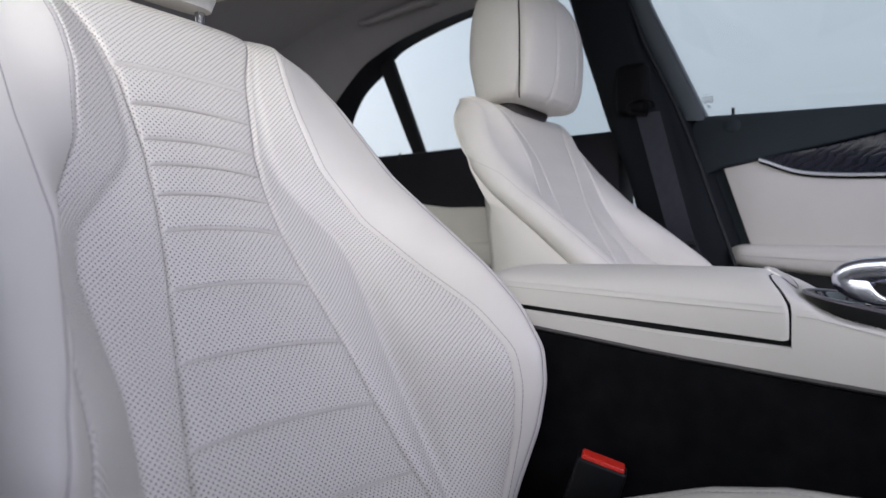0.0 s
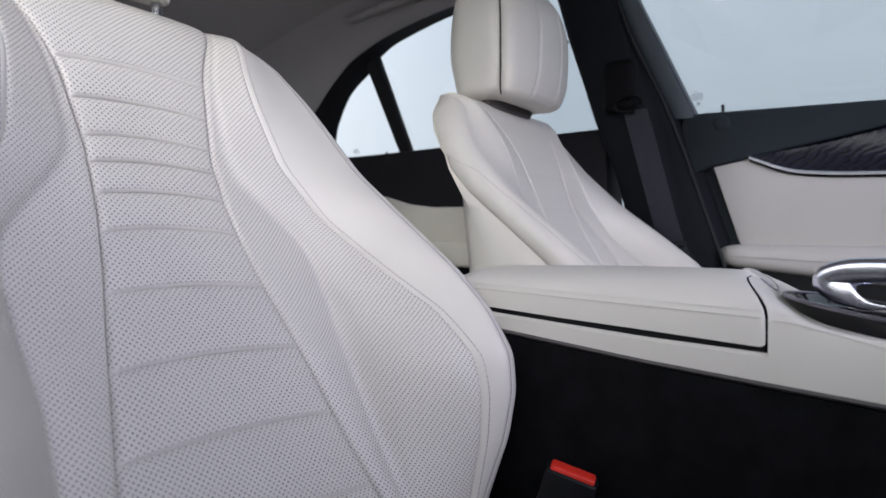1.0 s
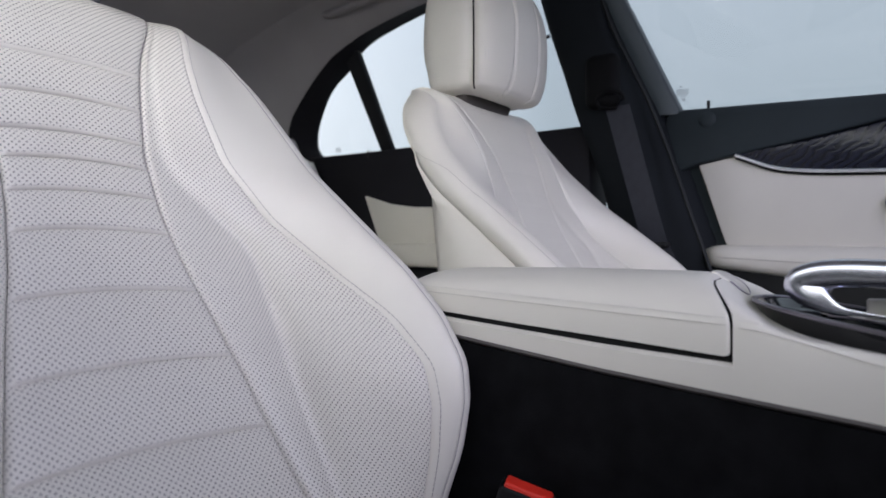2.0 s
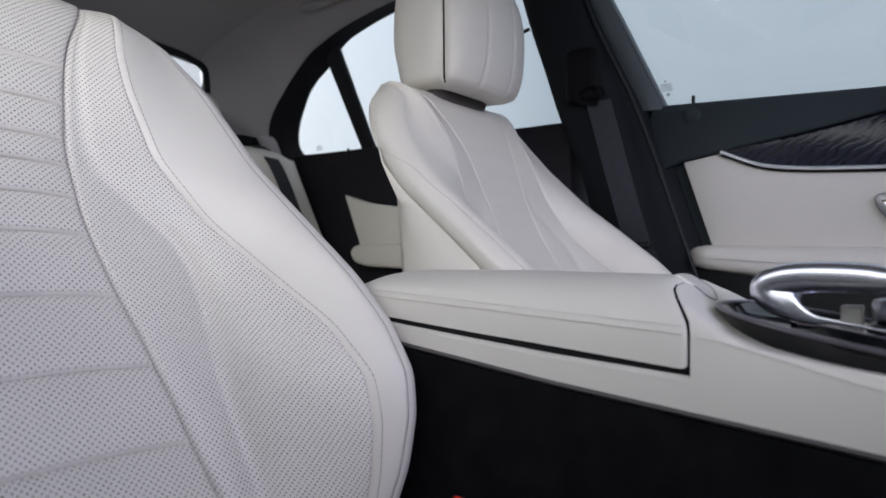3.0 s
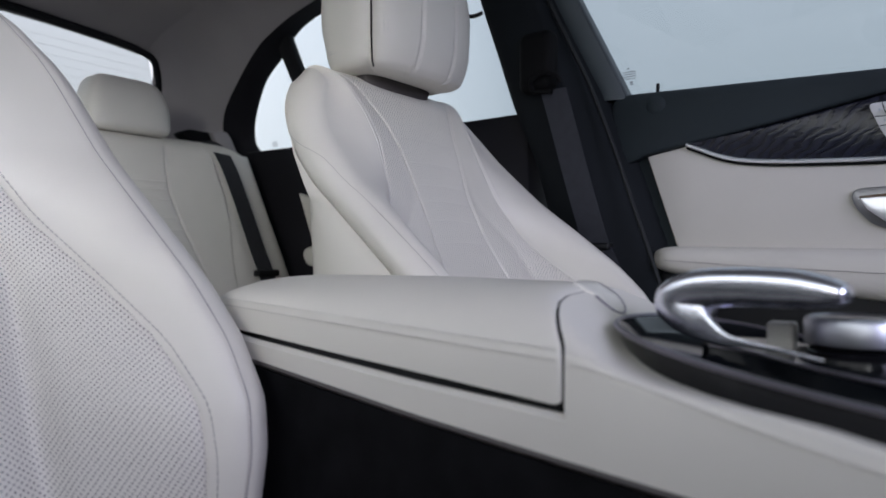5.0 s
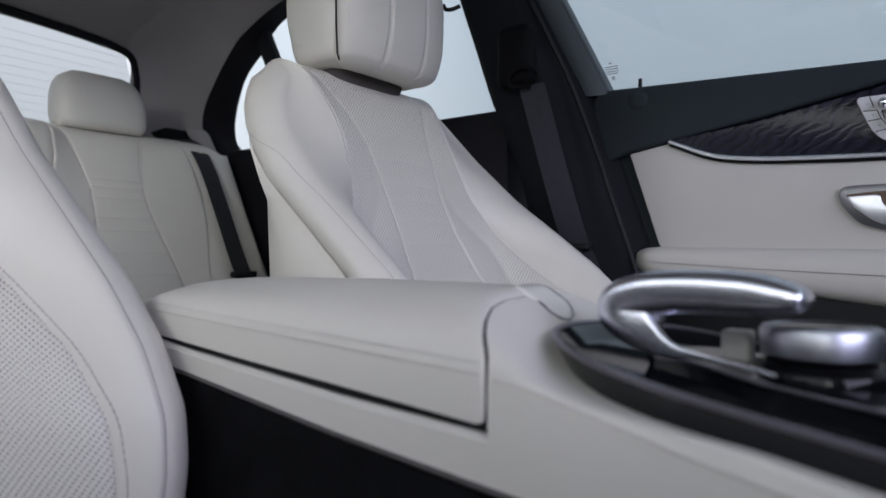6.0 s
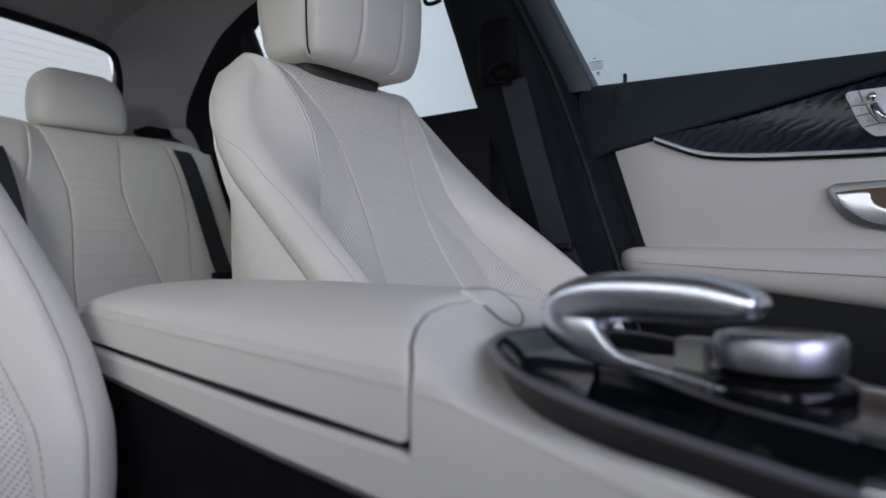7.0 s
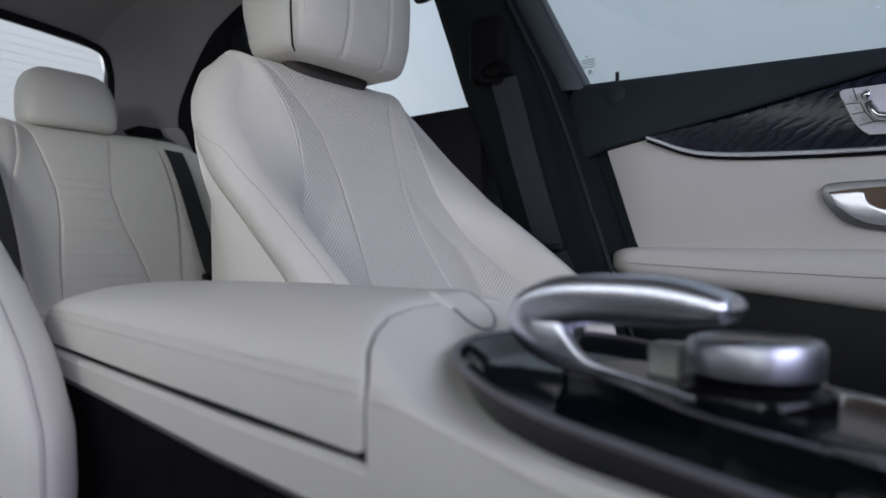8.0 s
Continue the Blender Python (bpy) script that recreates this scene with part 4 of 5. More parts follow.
# seat switches
plate = curve2([(0.027, 0.8635), (0.0265, 0.858), (0.021, 0.845), (0.0105, 0.820), (0.001, 0.8065), (-0.006, 0.801), (-0.016, 0.7985), (-0.09, 0.7985), (-0.12, 0.815), (-0.12, 0.858), (-0.09, 0.866), (-0.004, 0.8665), (0.023, 0.8663)], 3)
plate_part = slab("seat_switch_plate", plate, 0.771, 0.782, SILVER, door, "silver seat adjustment switch plate", bevel=0.002)
for a, b in [((0.011, 0.8655), (0.006, 0.849)), ((0.020, 0.845), (0.002, 0.8445)), ((0.014, 0.8295), (-0.003, 0.8315)), ((0.004, 0.813), (-0.014, 0.8165)), ((0.002, 0.8445), (-0.003, 0.8315)), ((-0.003, 0.8315), (-0.014, 0.8165)), ((-0.014, 0.8165), (-0.10, 0.8165))]:
    tube("key_joint", [(0.7712, a[0], a[1]), (0.7712, b[0], b[1])], 0.0007, BLACK_PLASTIC, plate_part, sides=6)
for y, z in [(0.014, 0.855), (0.007, 0.838), (-0.001, 0.822), (-0.014, 0.808)]:
    box("key_symbol", (0.7705, y - 0.0012, z - 0.0018), (0.7712, y + 0.0012, z + 0.0018), PRINT, plate_part, bevel=0)
loft("headrest_switch", [[(0.766 + 0.006 * math.sin(u) - 0.004, -0.0055 + r * math.cos(w), 0.853 + 1.1 * r * math.sin(w)) for w in np.linspace(0, 2 * math.pi, 17)[:-1]] for u, r in [(-1.3, 0.002), (-0.8, 0.005), (0, 0.0068), (0.8, 0.007), (1.4, 0.0072)]], POLISHED, plate_part, "round chrome headrest switch", angle=70)
tube("seat_switch", smooth_path([(0.767, -0.008, 0.842), (0.763, -0.0125, 0.832), (0.763, -0.0195, 0.823), (0.765, -0.040, 0.8205), (0.768, -0.060, 0.8215)], 5), 0.0062, POLISHED, plate_part, "chrome seat-shaped switch", sides=12)
loft("lock_boss", [[(0.7735 - h, 0.363 + r * math.cos(a), 0.911 + 0.9 * r * math.sin(a)) for a in np.linspace(0, 2 * math.pi, 25)[:-1]] for h, r in [(0.000, 0.020), (0.0015, 0.0185), (0.0035, 0.014), (0.0046, 0.009), (0.005, 0.003)]], BLACK_SOFT, door, "rounded boss below the lock pin", angle=70)
tube("lock_pin", [(0.784, 0.363, 0.930), (0.784, 0.363, 0.948), (0.784, 0.363, 0.9525)], 0.0035, BLACK_PLASTIC, door, "black lock pin", sides=10)
# side window and its frame
win = [(0.415, 0.930), (0.5245, 1.215), (0.50, 1.245), (0.10, 1.262), (-0.45, 1.10), (-0.85, 0.90), (-0.70, 0.872)]
pane_part = slab("front_window", win, 0.801, 0.805, GLASS, door, "clear side window, closed", lean=LEANG, z0=BELT_Z, bevel=0)
frame_rows = []
for y, z in curve2([(0.4205, 0.9405), (0.4225, 0.9455), (0.479, 1.0935), (0.521, 1.2035), (0.52, 1.235), (0.49, 1.252), (0.10, 1.272), (-0.45, 1.115), (-0.85, 0.915)], 5):
    x = glass_x(z)
    frame_rows.append([(x - 0.026, y + 0.002, z), (x - 0.022, y - 0.001, z), (x + 0.004, y - 0.001, z), (x + 0.02, y + 0.03, z + 0.01), (x - 0.010, y + 0.040, z + 0.008)])
loft("window_frame", frame_rows, FRAME_GREY, door, "dark grey window frame trim", angle=35)
# maker's print on the glass: plain bars
for k, (y, z, dy, dz) in enumerate([(0.419, 0.9895, 0.0025, 0.0010), (0.4175, 0.9835, 0.0135, 0.0007), (0.4175, 0.9795, 0.0120, 0.0007), (0.4175, 0.9755, 0.0135, 0.0007), (0.4175, 0.9715, 0.0110, 0.0007), (0.4165, 0.9655, 0.0038, 0.0008), (0.4165, 0.9635, 0.0018, 0.0010), (0.4165, 0.9610, 0.0050, 0.0006)]):
    slab("window_print", [(y - dy, z - dz), (y + dy, z - dz), (y + dy, z + dz), (y - dy, z + dz)], 0.7990, 0.7996, PRINT, pane_part, lean=LEANG, z0=BELT_Z, bevel=0)

# ---- pillar and belt ----
pillar = thing("wall_pillar", (0.70, 0.60, 0.20), "black trimmed door pillar between the side doors", "pillar", kind="structure")
rows = []
for z, yf, yr, xi in [(0.20, 0.30, 0.46, 0.735), (0.45, 0.37, 0.50, 0.735), (0.65, 0.43, 0.545, 0.715), (0.80, 0.465, 0.575, 0.690), (0.92, 0.49, 0.612, 0.664), (1.02, 0.517, 0.640, 0.651), (1.123, 0.545, 0.670, 0.638), (1.22, 0.56, 0.69, 0.615), (1.30, 0.56, 0.71, 0.58)]:
    rows.append([(xi + 0.012, yf - 0.004, z), (xi + 0.004, yf + 0.010, z), (xi, yf + 0.03, z), (xi - 0.004, (yf + yr) / 2, z), (xi, yr - 0.02, z), (xi + 0.006, yr - 0.004, z), (xi + 0.016, yr, z), (xi + 0.10, yr - 0.01, z), (xi + 0.13, (yf + yr) / 2, z), (0.80 - LEANG * max(0, z - BELT_Z) + 0.012, 0.45 + 0.39 * (z - 0.944), z)])
loft("pillar_trim", resample(rows, 4), PILLAR_BLACK, pillar, angle=50)
rows = []
for z in np.linspace(0.930, 1.26, 18):
    x, y = glass_x(max(z, BELT_Z)), 0.421 + 0.383 * (z - 0.9405)
    rows.append([(x - 0.0255, y + 0.003, z), (x - 0.030, y + 0.010, z), (x - 0.035, y + 0.027, z), (x - 0.038, y + 0.044, z), (x - 0.034, y + 0.052, z), (x + 0.010, y + 0.050, z), (x + 0.010, y + 0.006, z)])
loft("frame_cover", rows, FRAME_GREY, door, "broad dark grey trim behind the side window", angle=60)
seal_mat = surface("grey_rubber_seal", (0.015, 0.017, 0.018), 0.6, spec=0.22)
tube("pillar_seal", smooth_path([(0.715, 0.310, 0.50), (0.715, 0.355, 0.635), (0.712, 0.384, 0.722), (0.706, 0.417, 0.826), (0.696, 0.460, 0.945), (0.682, 0.496, 1.030), (0.664, 0.528, 1.110), (0.640, 0.56, 1.22)], 6), 0.0042, seal_mat, pillar, "grey rubber pillar seal", sides=10)
tube("door_edge_seal", smooth_path([(0.776, 0.375, 0.56), (0.776, 0.418, 0.70), (0.776, 0.462, 0.86), (0.776, 0.474, 0.915), (0.776, 0.460, 0.940), (0.776, 0.440, 0.946)], 6), 0.005, seal_mat, pillar, "rubber seal along the door edge", sides=10)
hook = tube("coat_hook", smooth_path([(0.640, 0.664, 1.112), (0.632, 0.676, 1.106), (0.630, 0.690, 1.108), (0.631, 0.697, 1.118)], 5), 0.004, BLACK_PLASTIC, pillar, "black coat hook", sides=8)

belt = thing("seat_belt", (0.63, 0.47, 0.60), "grey seat belt hanging from the black pillar", "seat belt")
strip("belt_webbing", smooth_path([(0.640, 0.507, 0.935), (0.648, 0.496, 0.885), (0.660, 0.472, 0.780), (0.683, 0.446, 0.660), (0.692, 0.424, 0.60), (0.70, 0.39, 0.45)], 6), (0.12, 1, 0.0), 0.055, 0.0016, BELT, belt, "dark grey belt webbing")
box("belt_anchor_cover", (0.630, 0.505, 0.935), (0.668, 0.580, 1.050), PIT, belt, "black belt height adjuster cover", bevel=0.018, segs=4)
tube("belt_ring", smooth_path([(0.634, 0.490, 0.945), (0.626, 0.494, 0.958), (0.622, 0.518, 0.964), (0.624, 0.544, 0.952), (0.630, 0.540, 0.935), (0.632, 0.505, 0.930)], 5), 0.0045, PIT, belt, "black belt guide ring", sides=8)
box("belt_tongue_stop", (0.672, 0.414, 0.640), (0.698, 0.470, 0.652), BLACK_PLASTIC, belt, "black plastic belt stop", bevel=0.004)

# ---- rear door, quarter window ----
rdoor = thing("rear_door", (0.75, 1.0, 0.20), "rear door with black top and cream leather lining", "car door")


def rear_x(z):
    return 0.745 - 0.32 * max(0.0, z - 0.91)


slab("rear_door_panel", [(0.58, 0.20), (0.60, 0.917), (1.30, 0.919), (1.53, 0.923), (1.53, 0.20)], 0.705, 0.80, BLACK_REAR, rdoor, "black rear door top", bevel=0.008)
slab("rear_door_lining", [(0.66, 0.74), (1.10, 0.752), (1.19, 0.765), (1.284, 0.792), (1.245, 0.70), (1.222, 0.645), (0.66, 0.64)], 0.694, 0.712, LEATHER, rdoor, "cream leather rear door lining", bevel=0.005, segs=3)
slab("rear_door_armrest", [(0.66, 0.652), (1.18, 0.655), (1.222, 0.648), (1.232, 0.628), (1.215, 0.604), (1.17, 0.594), (0.66, 0.58)], 0.660, 0.710, LEATHER, rdoor, "cream leather rear armrest", bevel=0.012, segs=4)
tube("rear_lock_pin", [(0.706, 1.280, 0.900), (0.706, 1.280, 0.918), (0.706, 1.280, 0.922)], 0.0035, BLACK_PLASTIC, rdoor, "black lock pin", sides=10)
rear_open = [(0.60, 0.905), (1.225, 0.909), (1.285, 1.175), (1.19, 1.225), (0.98, 1.265), (0.60, 1.275)]
slab("rear_window", rear_open, 0.7466, 0.7496, GLASS, rdoor, "clear rear side window", lean=0.32, z0=0.91, bevel=0)
# bar between the door glass and the quarter glass
slab("window_bar", [(1.199, 0.895), (1.242, 0.895), (1.308, 1.165), (1.262, 1.205)], 0.728, 0.748, RUBBER, rdoor, "black bar between the windows", lean=0.32, z0=0.91, bevel=0.004)
quarter = thing("window_1", (0.74, 1.4, 0.91), "small triangular quarter window with a black surround", "window", kind="structure")
slab("quarter_glass", [(1.225, 0.905), (1.51, 0.912), (1.535, 0.965), (1.50, 1.04), (1.41, 1.13), (1.285, 1.20)], 0.7466, 0.7496, GLASS, quarter, "clear quarter window", lean=0.32, z0=0.91, bevel=0)
for k, (y, z, dy) in enumerate([(1.43, 0.946, 0.010), (1.43, 0.941, 0.014), (1.43, 0.936, 0.009)]):
    slab("glass_print", [(y - dy, z - 0.0010), (y + dy, z - 0.0010), (y + dy, z + 0.0010), (y - dy, z + 0.0010)], 0.7440, 0.7446, PRINT, quarter, lean=0.32, z0=0.91, bevel=0)
# arched black surround of the rear windows
arch_in = curve2([(1.47, 0.915), (1.503, 0.926), (1.521, 0.958), (1.495, 1.018), (1.412, 1.104), (1.312, 1.156), (1.263, 1.188), (1.18, 1.216), (0.98, 1.247), (0.80, 1.252), (0.60, 1.252)], 6)
arch_out = curve2([(1.47, 0.76), (1.550, 0.86), (1.588, 0.960), (1.560, 1.030), (1.460, 1.104), (1.352, 1.166), (1.285, 1.190), (1.175, 1.217), (1.00, 1.240), (0.80, 1.250), (0.60, 1.252)], 6)
rows = []
for (ya, za), (yb, zb) in zip(arch_in, arch_out):
    xa, xb = rear_x(za) - 0.004, rear_x(zb) - 0.044
    rows.append([(xa + 0.012, ya, za), (xa - 0.003, ya, za), (0.6 * xa + 0.4 * xb - 0.010, 0.6 * ya + 0.4 * yb, 0.6 * za + 0.4 * zb), (xb - 0.004, yb, zb), (xb + 0.03, yb + 0.01, zb + 0.01)])
loft("window_surround", rows, BLACK_REAR, quarter, "black curved window surround", angle=60)

# ---- roof, rear pillar, shelf, rear window ----
def roof_z(x, y):
    a = abs(x)
    z = 1.362 - 0.045 * (a / 0.62) ** 2.4
    z -= 0.148 * max(0.0, (y - 0.90) / 0.80) ** 2.0
    z -= 0.11 * max(0.0, (0.25 - y) / 0.8) ** 1.7
    return z


rows = []
for y in np.linspace(-0.60, 1.71, 50):
    rows.append([(x, y, roof_z(x, y)) for x in np.linspace(-0.64, 0.64, 33)])
R = np.array(rows)
shell = np.concatenate([R, (R + np.array([0, 0, 0.03]))[:, ::-1]], axis=1)
tagged(loft("ceiling", [list(map(tuple, r)) for r in shell], HEADLINER, None, angle=60), "taupe fabric headliner", "ceiling", kind="structure")
# rear pillar: from the window surround round to the rear window's edge
for side, nm in ((1, "wall_rear_pillar"), (-1, "wall_rear_pillar_right")):
    edge_out = [(rear_x(z) - 0.030, y + 0.006, z + 0.006) for y, z in arch_out[3:]]
    edge_out = [edge_out[int(round(k))] for k in np.linspace(0, len(edge_out) - 1, 22)]
    edge_in = smooth_path([(0.66, 1.80, 0.90), (0.615, 1.86, 0.97), (0.566, 1.79, 1.08), (0.528, 1.712, 1.172), (0.47, 1.69, 1.205), (0.48, 1.50, 1.265), (0.52, 1.20, 1.315), (0.54, 0.90, 1.330), (0.54, 0.58, 1.334)], 3)
    edge_in = [edge_in[int(round(k))] for k in np.linspace(0, len(edge_in) - 1, 22)]
    rows = []
    for a, b in zip(edge_out, edge_in):
        a, b = np.array(a), np.array(b)
        mid = (a + b) / 2 + np.array([0.012, 0.012, 0.008])
        rows.append([tuple(p * np.array([side, 1, 1])) for p in smooth_path([a, mid, b], 6)])
    tagged(grid_part(nm, np.array(rows), PILLAR, None, flip=side < 0), "taupe fabric rear pillar trim", "pillar trim", kind="structure")
shelf = slab("parcel_shelf", [(-0.68, 1.60), (0.68, 1.60), (0.64, 1.93), (-0.64, 1.93)], 0.895, 0.925, PILLAR, None, axis="z", bevel=0.004)
tagged(shelf, "taupe fabric parcel shelf under the rear window", "parcel shelf", kind="structure")
rear_win = thing("window_2", (0, 1.8, 0.93), "rear window with faint heating wires", "window", kind="structure")
pane = [(-0.60, 0.925), (0.60, 0.925), (0.565, 1.10), (0.515, 1.178), (0.40, 1.196), (0.0, 1.214), (-0.40, 1.196), (-0.515, 1.178), (-0.565, 1.10)]


def rear_glass_y(z):
    return 1.694 + 0.75 * (1.19 - z)


slab("rear_glass", pane, 1.700, 1.704, REAR_GLASS, rear_win, "clear rear window", lean=-0.75, z0=1.19, bevel=0, axis="y")
for k in range(13):
    z = 0.955 + 0.018 * k
    tube("heating_wire", [(-0.55, rear_glass_y(z) + 0.004, z), (0.0, rear_glass_y(z) + 0.004, z + 0.008), (0.55, rear_glass_y(z) + 0.004, z)], 0.00028, PRINT, rear_win, sides=4)
border = [(x, rear_glass_y(z) - 0.004, z) for x, z in curve2([(0.61, 0.925), (0.572, 1.10), (0.545, 1.155), (0.520, 1.180), (0.48, 1.190), (0.40, 1.199), (0.0, 1.217), (-0.40, 1.199), (-0.52, 1.180), (-0.572, 1.10), (-0.61, 0.925)], 6)]
tube("rear_window_seal", border, 0.011, RUBBER, rear_win, "black rear window seal", sides=8)
# grab handle
grab = thing("grab_handle", (0.575, 1.2, 1.28), "taupe folding grab handle under the roof", "grab handle")
tube("handle_bar", smooth_path([(0.575, 1.312, 1.292), (0.560, 1.300, 1.277), (0.555, 1.26, 1.270), (0.555, 1.16, 1.276), (0.555, 1.09, 1.281), (0.562, 1.06, 1.288), (0.575, 1.048, 1.298)], 6), 0.010, PILLAR, grab, sides=12)
for y in (1.300, 1.062):
    box("handle_mount", (0.556, y - 0.022, 1.277), (0.590, y + 0.022, 1.305), PILLAR, grab, bevel=0.008)

# ---- rear bench ----
bench = thing("rear_bench", (0.39, 1.35, 0.15), "cream leather rear seat with pleated backrest", "car seat")


def rear_y(z):
    return 1.436 + 0.55 * (z - 0.774)


RZ = [0.40, 0.50, 0.60, 0.70, 0.78, 0.85, 0.92, 0.96]
R_C = 0.363
R_W1 = [0.112, 0.103, 0.089, 0.068, 0.060, 0.072, 0.089, 0.095]
R_W2 = [0.142, 0.148, 0.163, 0.192, 0.205, 0.205, 0.193, 0.188]
R_W2_INNER = [0.150, 0.156, 0.165, 0.165, 0.152, 0.128, 0.121, 0.120]


def rtab(t, z):
    return np.interp(z, RZ, t)


def rear_point(x, z, push):
    back, down = np.clip((z - 0.90) / 0.05, 0, 1) ** 2 * 0.035, np.clip((z - 0.90) / 0.06, 0, 1) ** 2 * 0.022
    return np.stack([R_C + x, rear_y(z) + back - push, z - down], -1)


cuts = [0.40, 0.49, 0.54, 0.588, 0.636, 0.688, 0.717, 0.763, 0.788, 0.808, 0.955]
for n, (a, b) in enumerate(zip(cuts[:-1], cuts[1:])):
    rows = []
    for q in edge_steps(b - a, 5):
        z = a + q * (b - a)
        w = rtab(R_W1, z)
        ps = edge_steps(0.17, 14)
        x = (2 * ps - 1) * w
        d = np.minimum(ps, 1 - ps) * 2 * w
        e = np.minimum(z - a, 9 if n == len(cuts) - 2 else b - z)
        push = 0.002 + 0.0013 * (4 * q * (1 - q)) ** 0.7 - np.maximum(0.005 * tuck(d, 0.007), 0.0010 * tuck(e, 0.005))
        rows.append(rear_point(x, np.full_like(x, z), push))
    grid_part("rear_pleat", np.array(rows), LEATHER, bench, "cream leather pleat")
for side in (-1, 1):
    rows, rows2 = [], []
    for z in np.linspace(0.40, 0.955, 40):
        w1, w2 = rtab(R_W1, z), rtab(R_W2 if side > 0 else R_W2_INNER, z)
        ps = edge_steps(0.1, 12)
        h = w1 + ps * (w2 - w1)
        d = np.minimum(ps, 1 - ps) * (w2 - w1)
        rows.append(rear_point(side * h, np.full_like(h, z), 0.002 + 0.022 * ps ** 1.3 - 0.006 * tuck(d, 0.008)))
        out = 0.305 if side > 0 else 0.218
        h2 = np.concatenate([np.linspace(w2, out, 10), [out + 0.008, out + 0.012, out + 0.012]])
        p2 = 0.024 - 0.006 * tuck(h2 - w2, 0.008) + 0.012 * np.clip((h2 - w2) / 0.09, 0, 1)
        p2[-3:] -= np.array([0.006, 0.02, 0.08])
        # the outer end falls away towards the belt outlet
        fall = 0.055 * np.clip((h2 - w2) / 0.10, 0, 1) ** 1.6 * np.clip((z - 0.70) / 0.22, 0, 1) if side > 0 else 0.0
        rows2.append(rear_point(side * h2, np.full_like(h2, z) - fall, p2))
    grid_part("rear_wing", np.array(rows), LEATHER, bench, "cream leather backrest wing", flip=side < 0)
    grid_part("rear_bolster", np.array(rows2), LEATHER, bench, "cream leather outer bolster", flip=side < 0)
    P = [rear_point(np.array(side * (rtab(R_W1, z) + 0.005)), z, 0.0035) for z in np.linspace(0.42, 0.90, 50)]
    stitches("rear_stitching", P, bench, r=0.0006, dash=0.005)
slab("rear_cushion", [(0.92, 0.26), (0.90, 0.40), (0.93, 0.435), (1.0, 0.445), (1.25, 0.42), (1.40, 0.40), (1.40, 0.26)], 0.12, 0.66, LEATHER, bench, "cream leather rear seat cushion", bevel=0.02, segs=4)
slab("rear_back_panel", [(1.30, 0.30), (1.30, 0.42), (1.575, 0.915), (1.62, 0.915), (1.62, 0.30)], 0.10, 0.555, BLACK_SOFT, bench, "black back of the rear seat", bevel=0.004)
# headrest
rows = []
for z, w, yf, yb in [(0.932, 0.108, 1.530, 1.60), (0.938, 0.118, 1.522, 1.612), (0.955, 0.125, 1.516, 1.622), (1.00, 0.124, 1.520, 1.630), (1.035, 0.117, 1.530, 1.636), (1.060, 0.104, 1.545, 1.632), (1.072, 0.086, 1.560, 1.622)]:
    loop = []
    for k in range(40):
        a = 2 * math.pi * k / 40
        c, s = math.cos(a), math.sin(a)
        loop.append((0.380 + (w - 0.020) * math.copysign(abs(c) ** 0.4, c), (yf + yb) / 2 + (yb - yf) / 2 * math.copysign(abs(s) ** 0.5, s), z))
    rows.append(loop)
loft("rear_headrest", resample(rows, 5), LEATHER, bench, "cream leather rear headrest", angle=70)
# middle part of the bench
middle = thing("rear_middle_seat", (0.0, 1.35, 0.15), "cream leather middle part of the rear seat", "car seat")
slab("middle_backrest", [(1.30, 0.42), (1.535, 0.90), (1.56, 0.915), (1.62, 0.915), (1.62, 0.30), (1.30, 0.30)], -0.14, 0.135, LEATHER, middle, bevel=0.02, segs=4)
slab("middle_cushion", [(0.93, 0.26), (0.93, 0.42), (1.0, 0.44), (1.38, 0.40), (1.38, 0.26)], -0.11, 0.11, LEATHER, middle, bevel=0.015, segs=3)
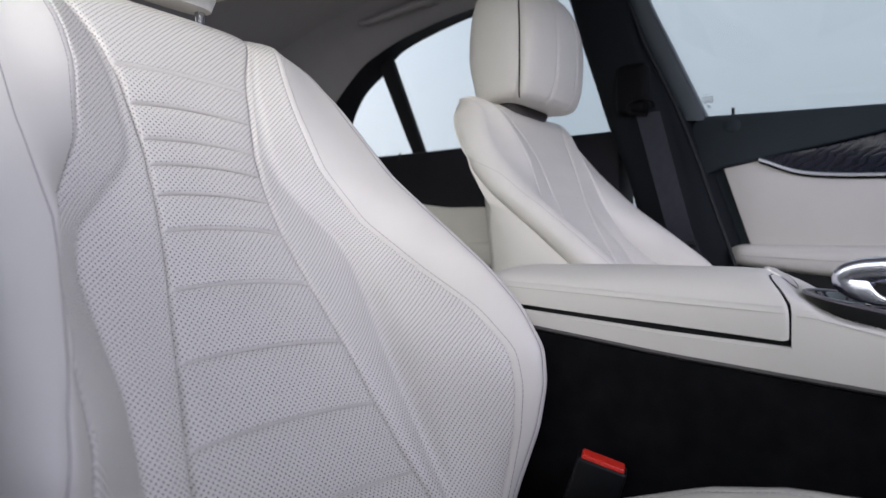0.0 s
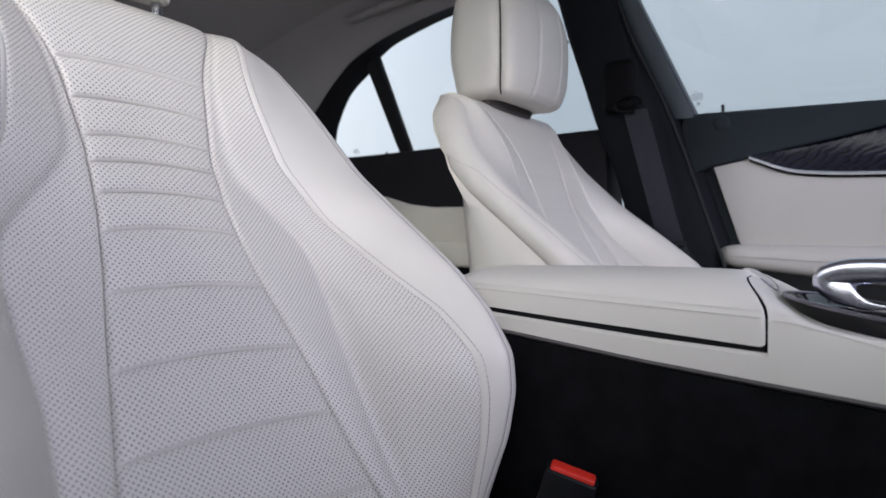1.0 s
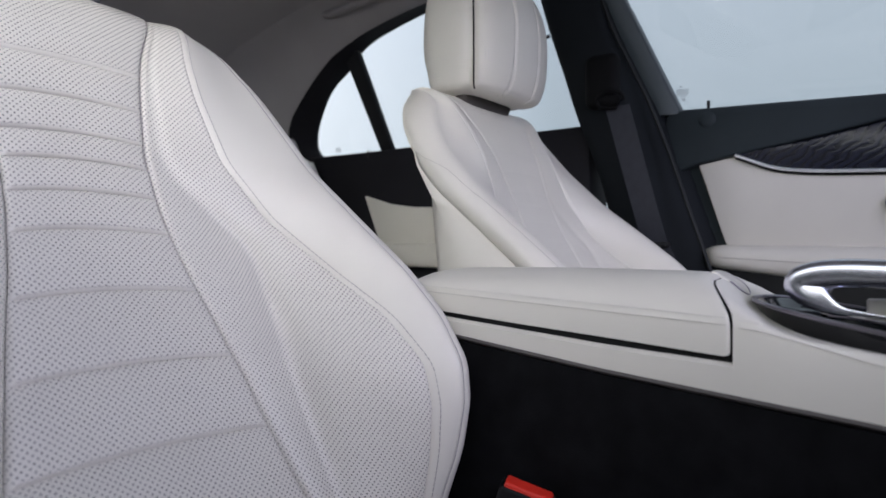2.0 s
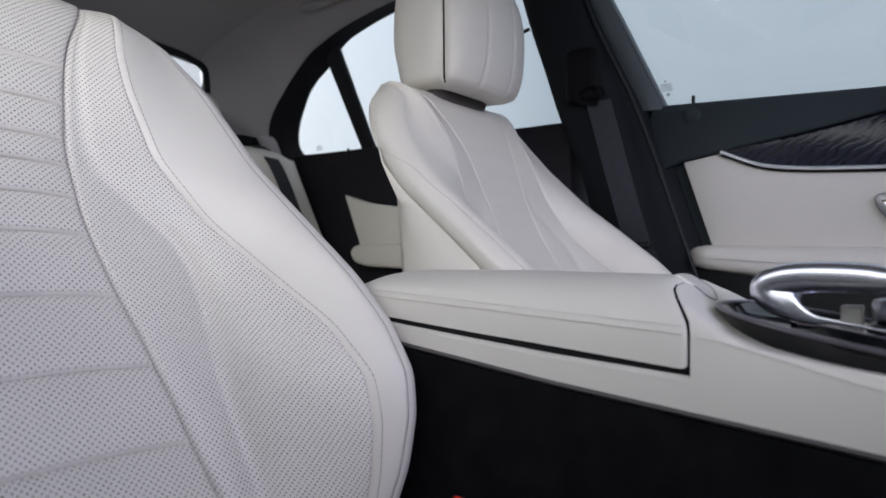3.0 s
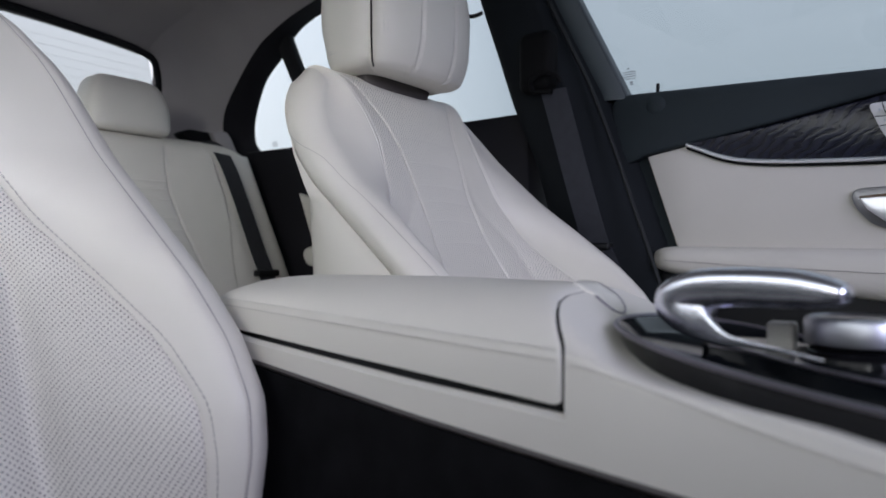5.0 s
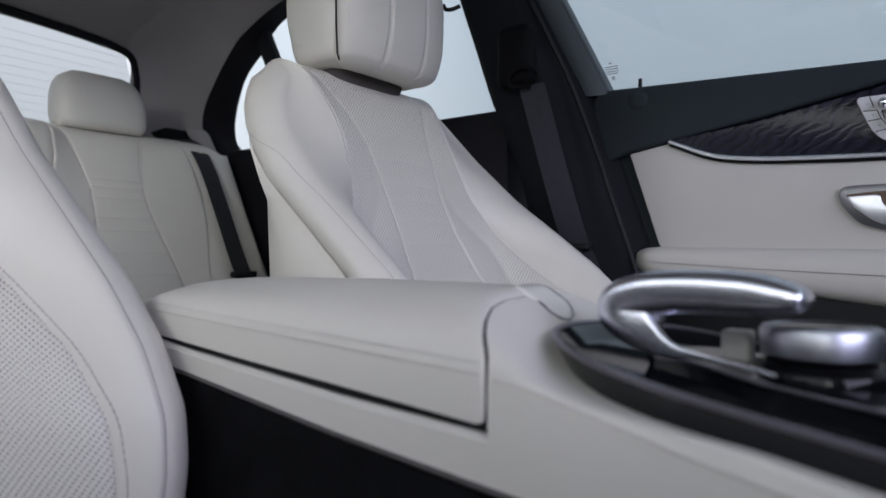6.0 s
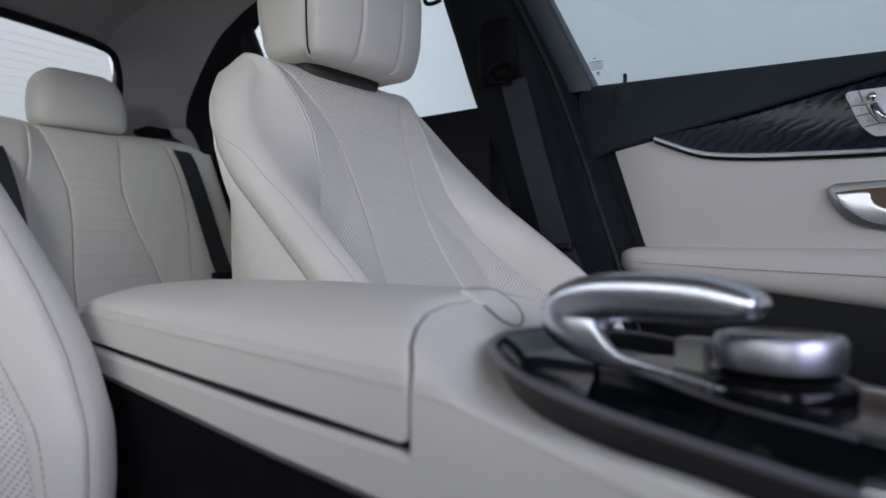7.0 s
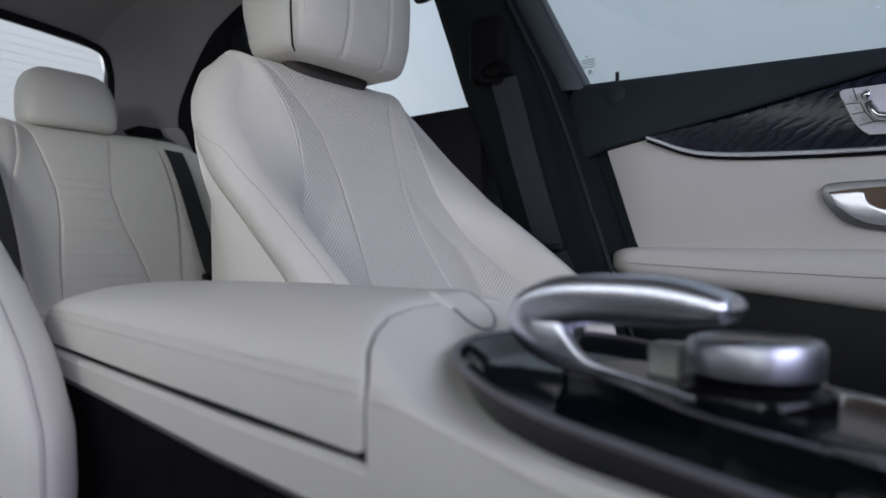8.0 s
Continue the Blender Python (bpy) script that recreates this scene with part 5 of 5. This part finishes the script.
# rear belts
rbelt = thing("rear_seat_belt", (0.63, 1.5, 0.58), "black rear seat belt across the outer bolster", "seat belt")
strip("rear_webbing", smooth_path([(0.600, 1.590, 0.952), (0.596, 1.540, 0.938), (0.595, 1.488, 0.910), (0.595, 1.438, 0.851), (0.595, 1.378, 0.748), (0.592, 1.313, 0.636), (0.592, 1.283, 0.586), (0.592, 1.24, 0.50)], 6), (1, 0.05, 0.15), 0.046, 0.0016, BELT_DARK, rbelt, "black belt webbing")
box("belt_stop", (0.560, 1.270, 0.576), (0.625, 1.292, 0.592), BLACK_PLASTIC, rbelt, "black plastic belt stop", bevel=0.004)
# flat black plate; the recess's shade is put into its colour
outlet = slab("belt_outlet", curve2([(0.526, 0.958), (0.545, 0.968), (0.58, 0.968), (0.625, 0.966), (0.640, 0.950), (0.61, 0.925), (0.56, 0.938), (0.535, 0.948), (0.526, 0.958)], 3)[:-1], 1.552, 1.600, PIT, rbelt, "belt outlet beside the shelf, its dark recess drawn as a black plate", axis="y", bevel=0.003)
slab("outlet_flare", [(0.602, 0.968), (0.650, 0.975), (0.664, 0.962), (0.700, 0.893), (0.672, 0.900), (0.636, 0.932), (0.612, 0.950)], 1.535, 1.56, PILLAR, outlet, "taupe flared lip of the outlet", axis="y", bevel=0.005, segs=3)
mbelt = thing("middle_seat_belt", (0.15, 1.35, 0.55), "black belt between the rear seats", "seat belt")
strip("middle_webbing", smooth_path([(0.158, 1.50, 0.905), (0.160, 1.40, 0.80), (0.160, 1.31, 0.66), (0.16, 1.25, 0.50)], 5), (1, 0, 0.05), 0.046, 0.0016, BELT_DARK, mbelt)

# ---- plain closing surfaces ----
tagged(slab("floor", [(-0.95, -0.9), (0.95, -0.9), (0.95, 2.0), (-0.95, 2.0)], 0.10, 0.12, CARPET, None, axis="z", bevel=0), "black carpeted floor", "floor", kind="structure")
# unseen wall, its front part raised to keep low light off the seat
tagged(slab("wall_right", [(-0.75, 0.12), (-0.75, 0.80), (0.10, 0.80), (0.17, 0.88), (1.75, 0.90), (1.75, 0.12)], -0.94, -0.88, BLACK_SOFT, None, bevel=0.005), "added black side wall round the open door, raised to block light", "wall", kind="structure")
# unseen wall; height and left step cut the front lamp's low light
tagged(slab("wall_front", [(-0.88, 0.12), (0.80, 0.12), (0.80, 0.73), (-0.64, 0.73), (-0.71, 0.97), (-0.88, 0.97)], -0.72, -0.64, BLACK_SOFT, None, axis="y", bevel=0.005), "added black front wall under the windscreen, stepped up to block light", "wall", kind="structure")
tagged(slab("wall_rear", [(-0.80, 0.12), (0.80, 0.12), (0.80, 0.91), (-0.80, 0.91)], 1.94, 1.98, BLACK_SOFT, None, axis="y", bevel=0.005), "plain black rear wall behind the seats", "wall", kind="structure")
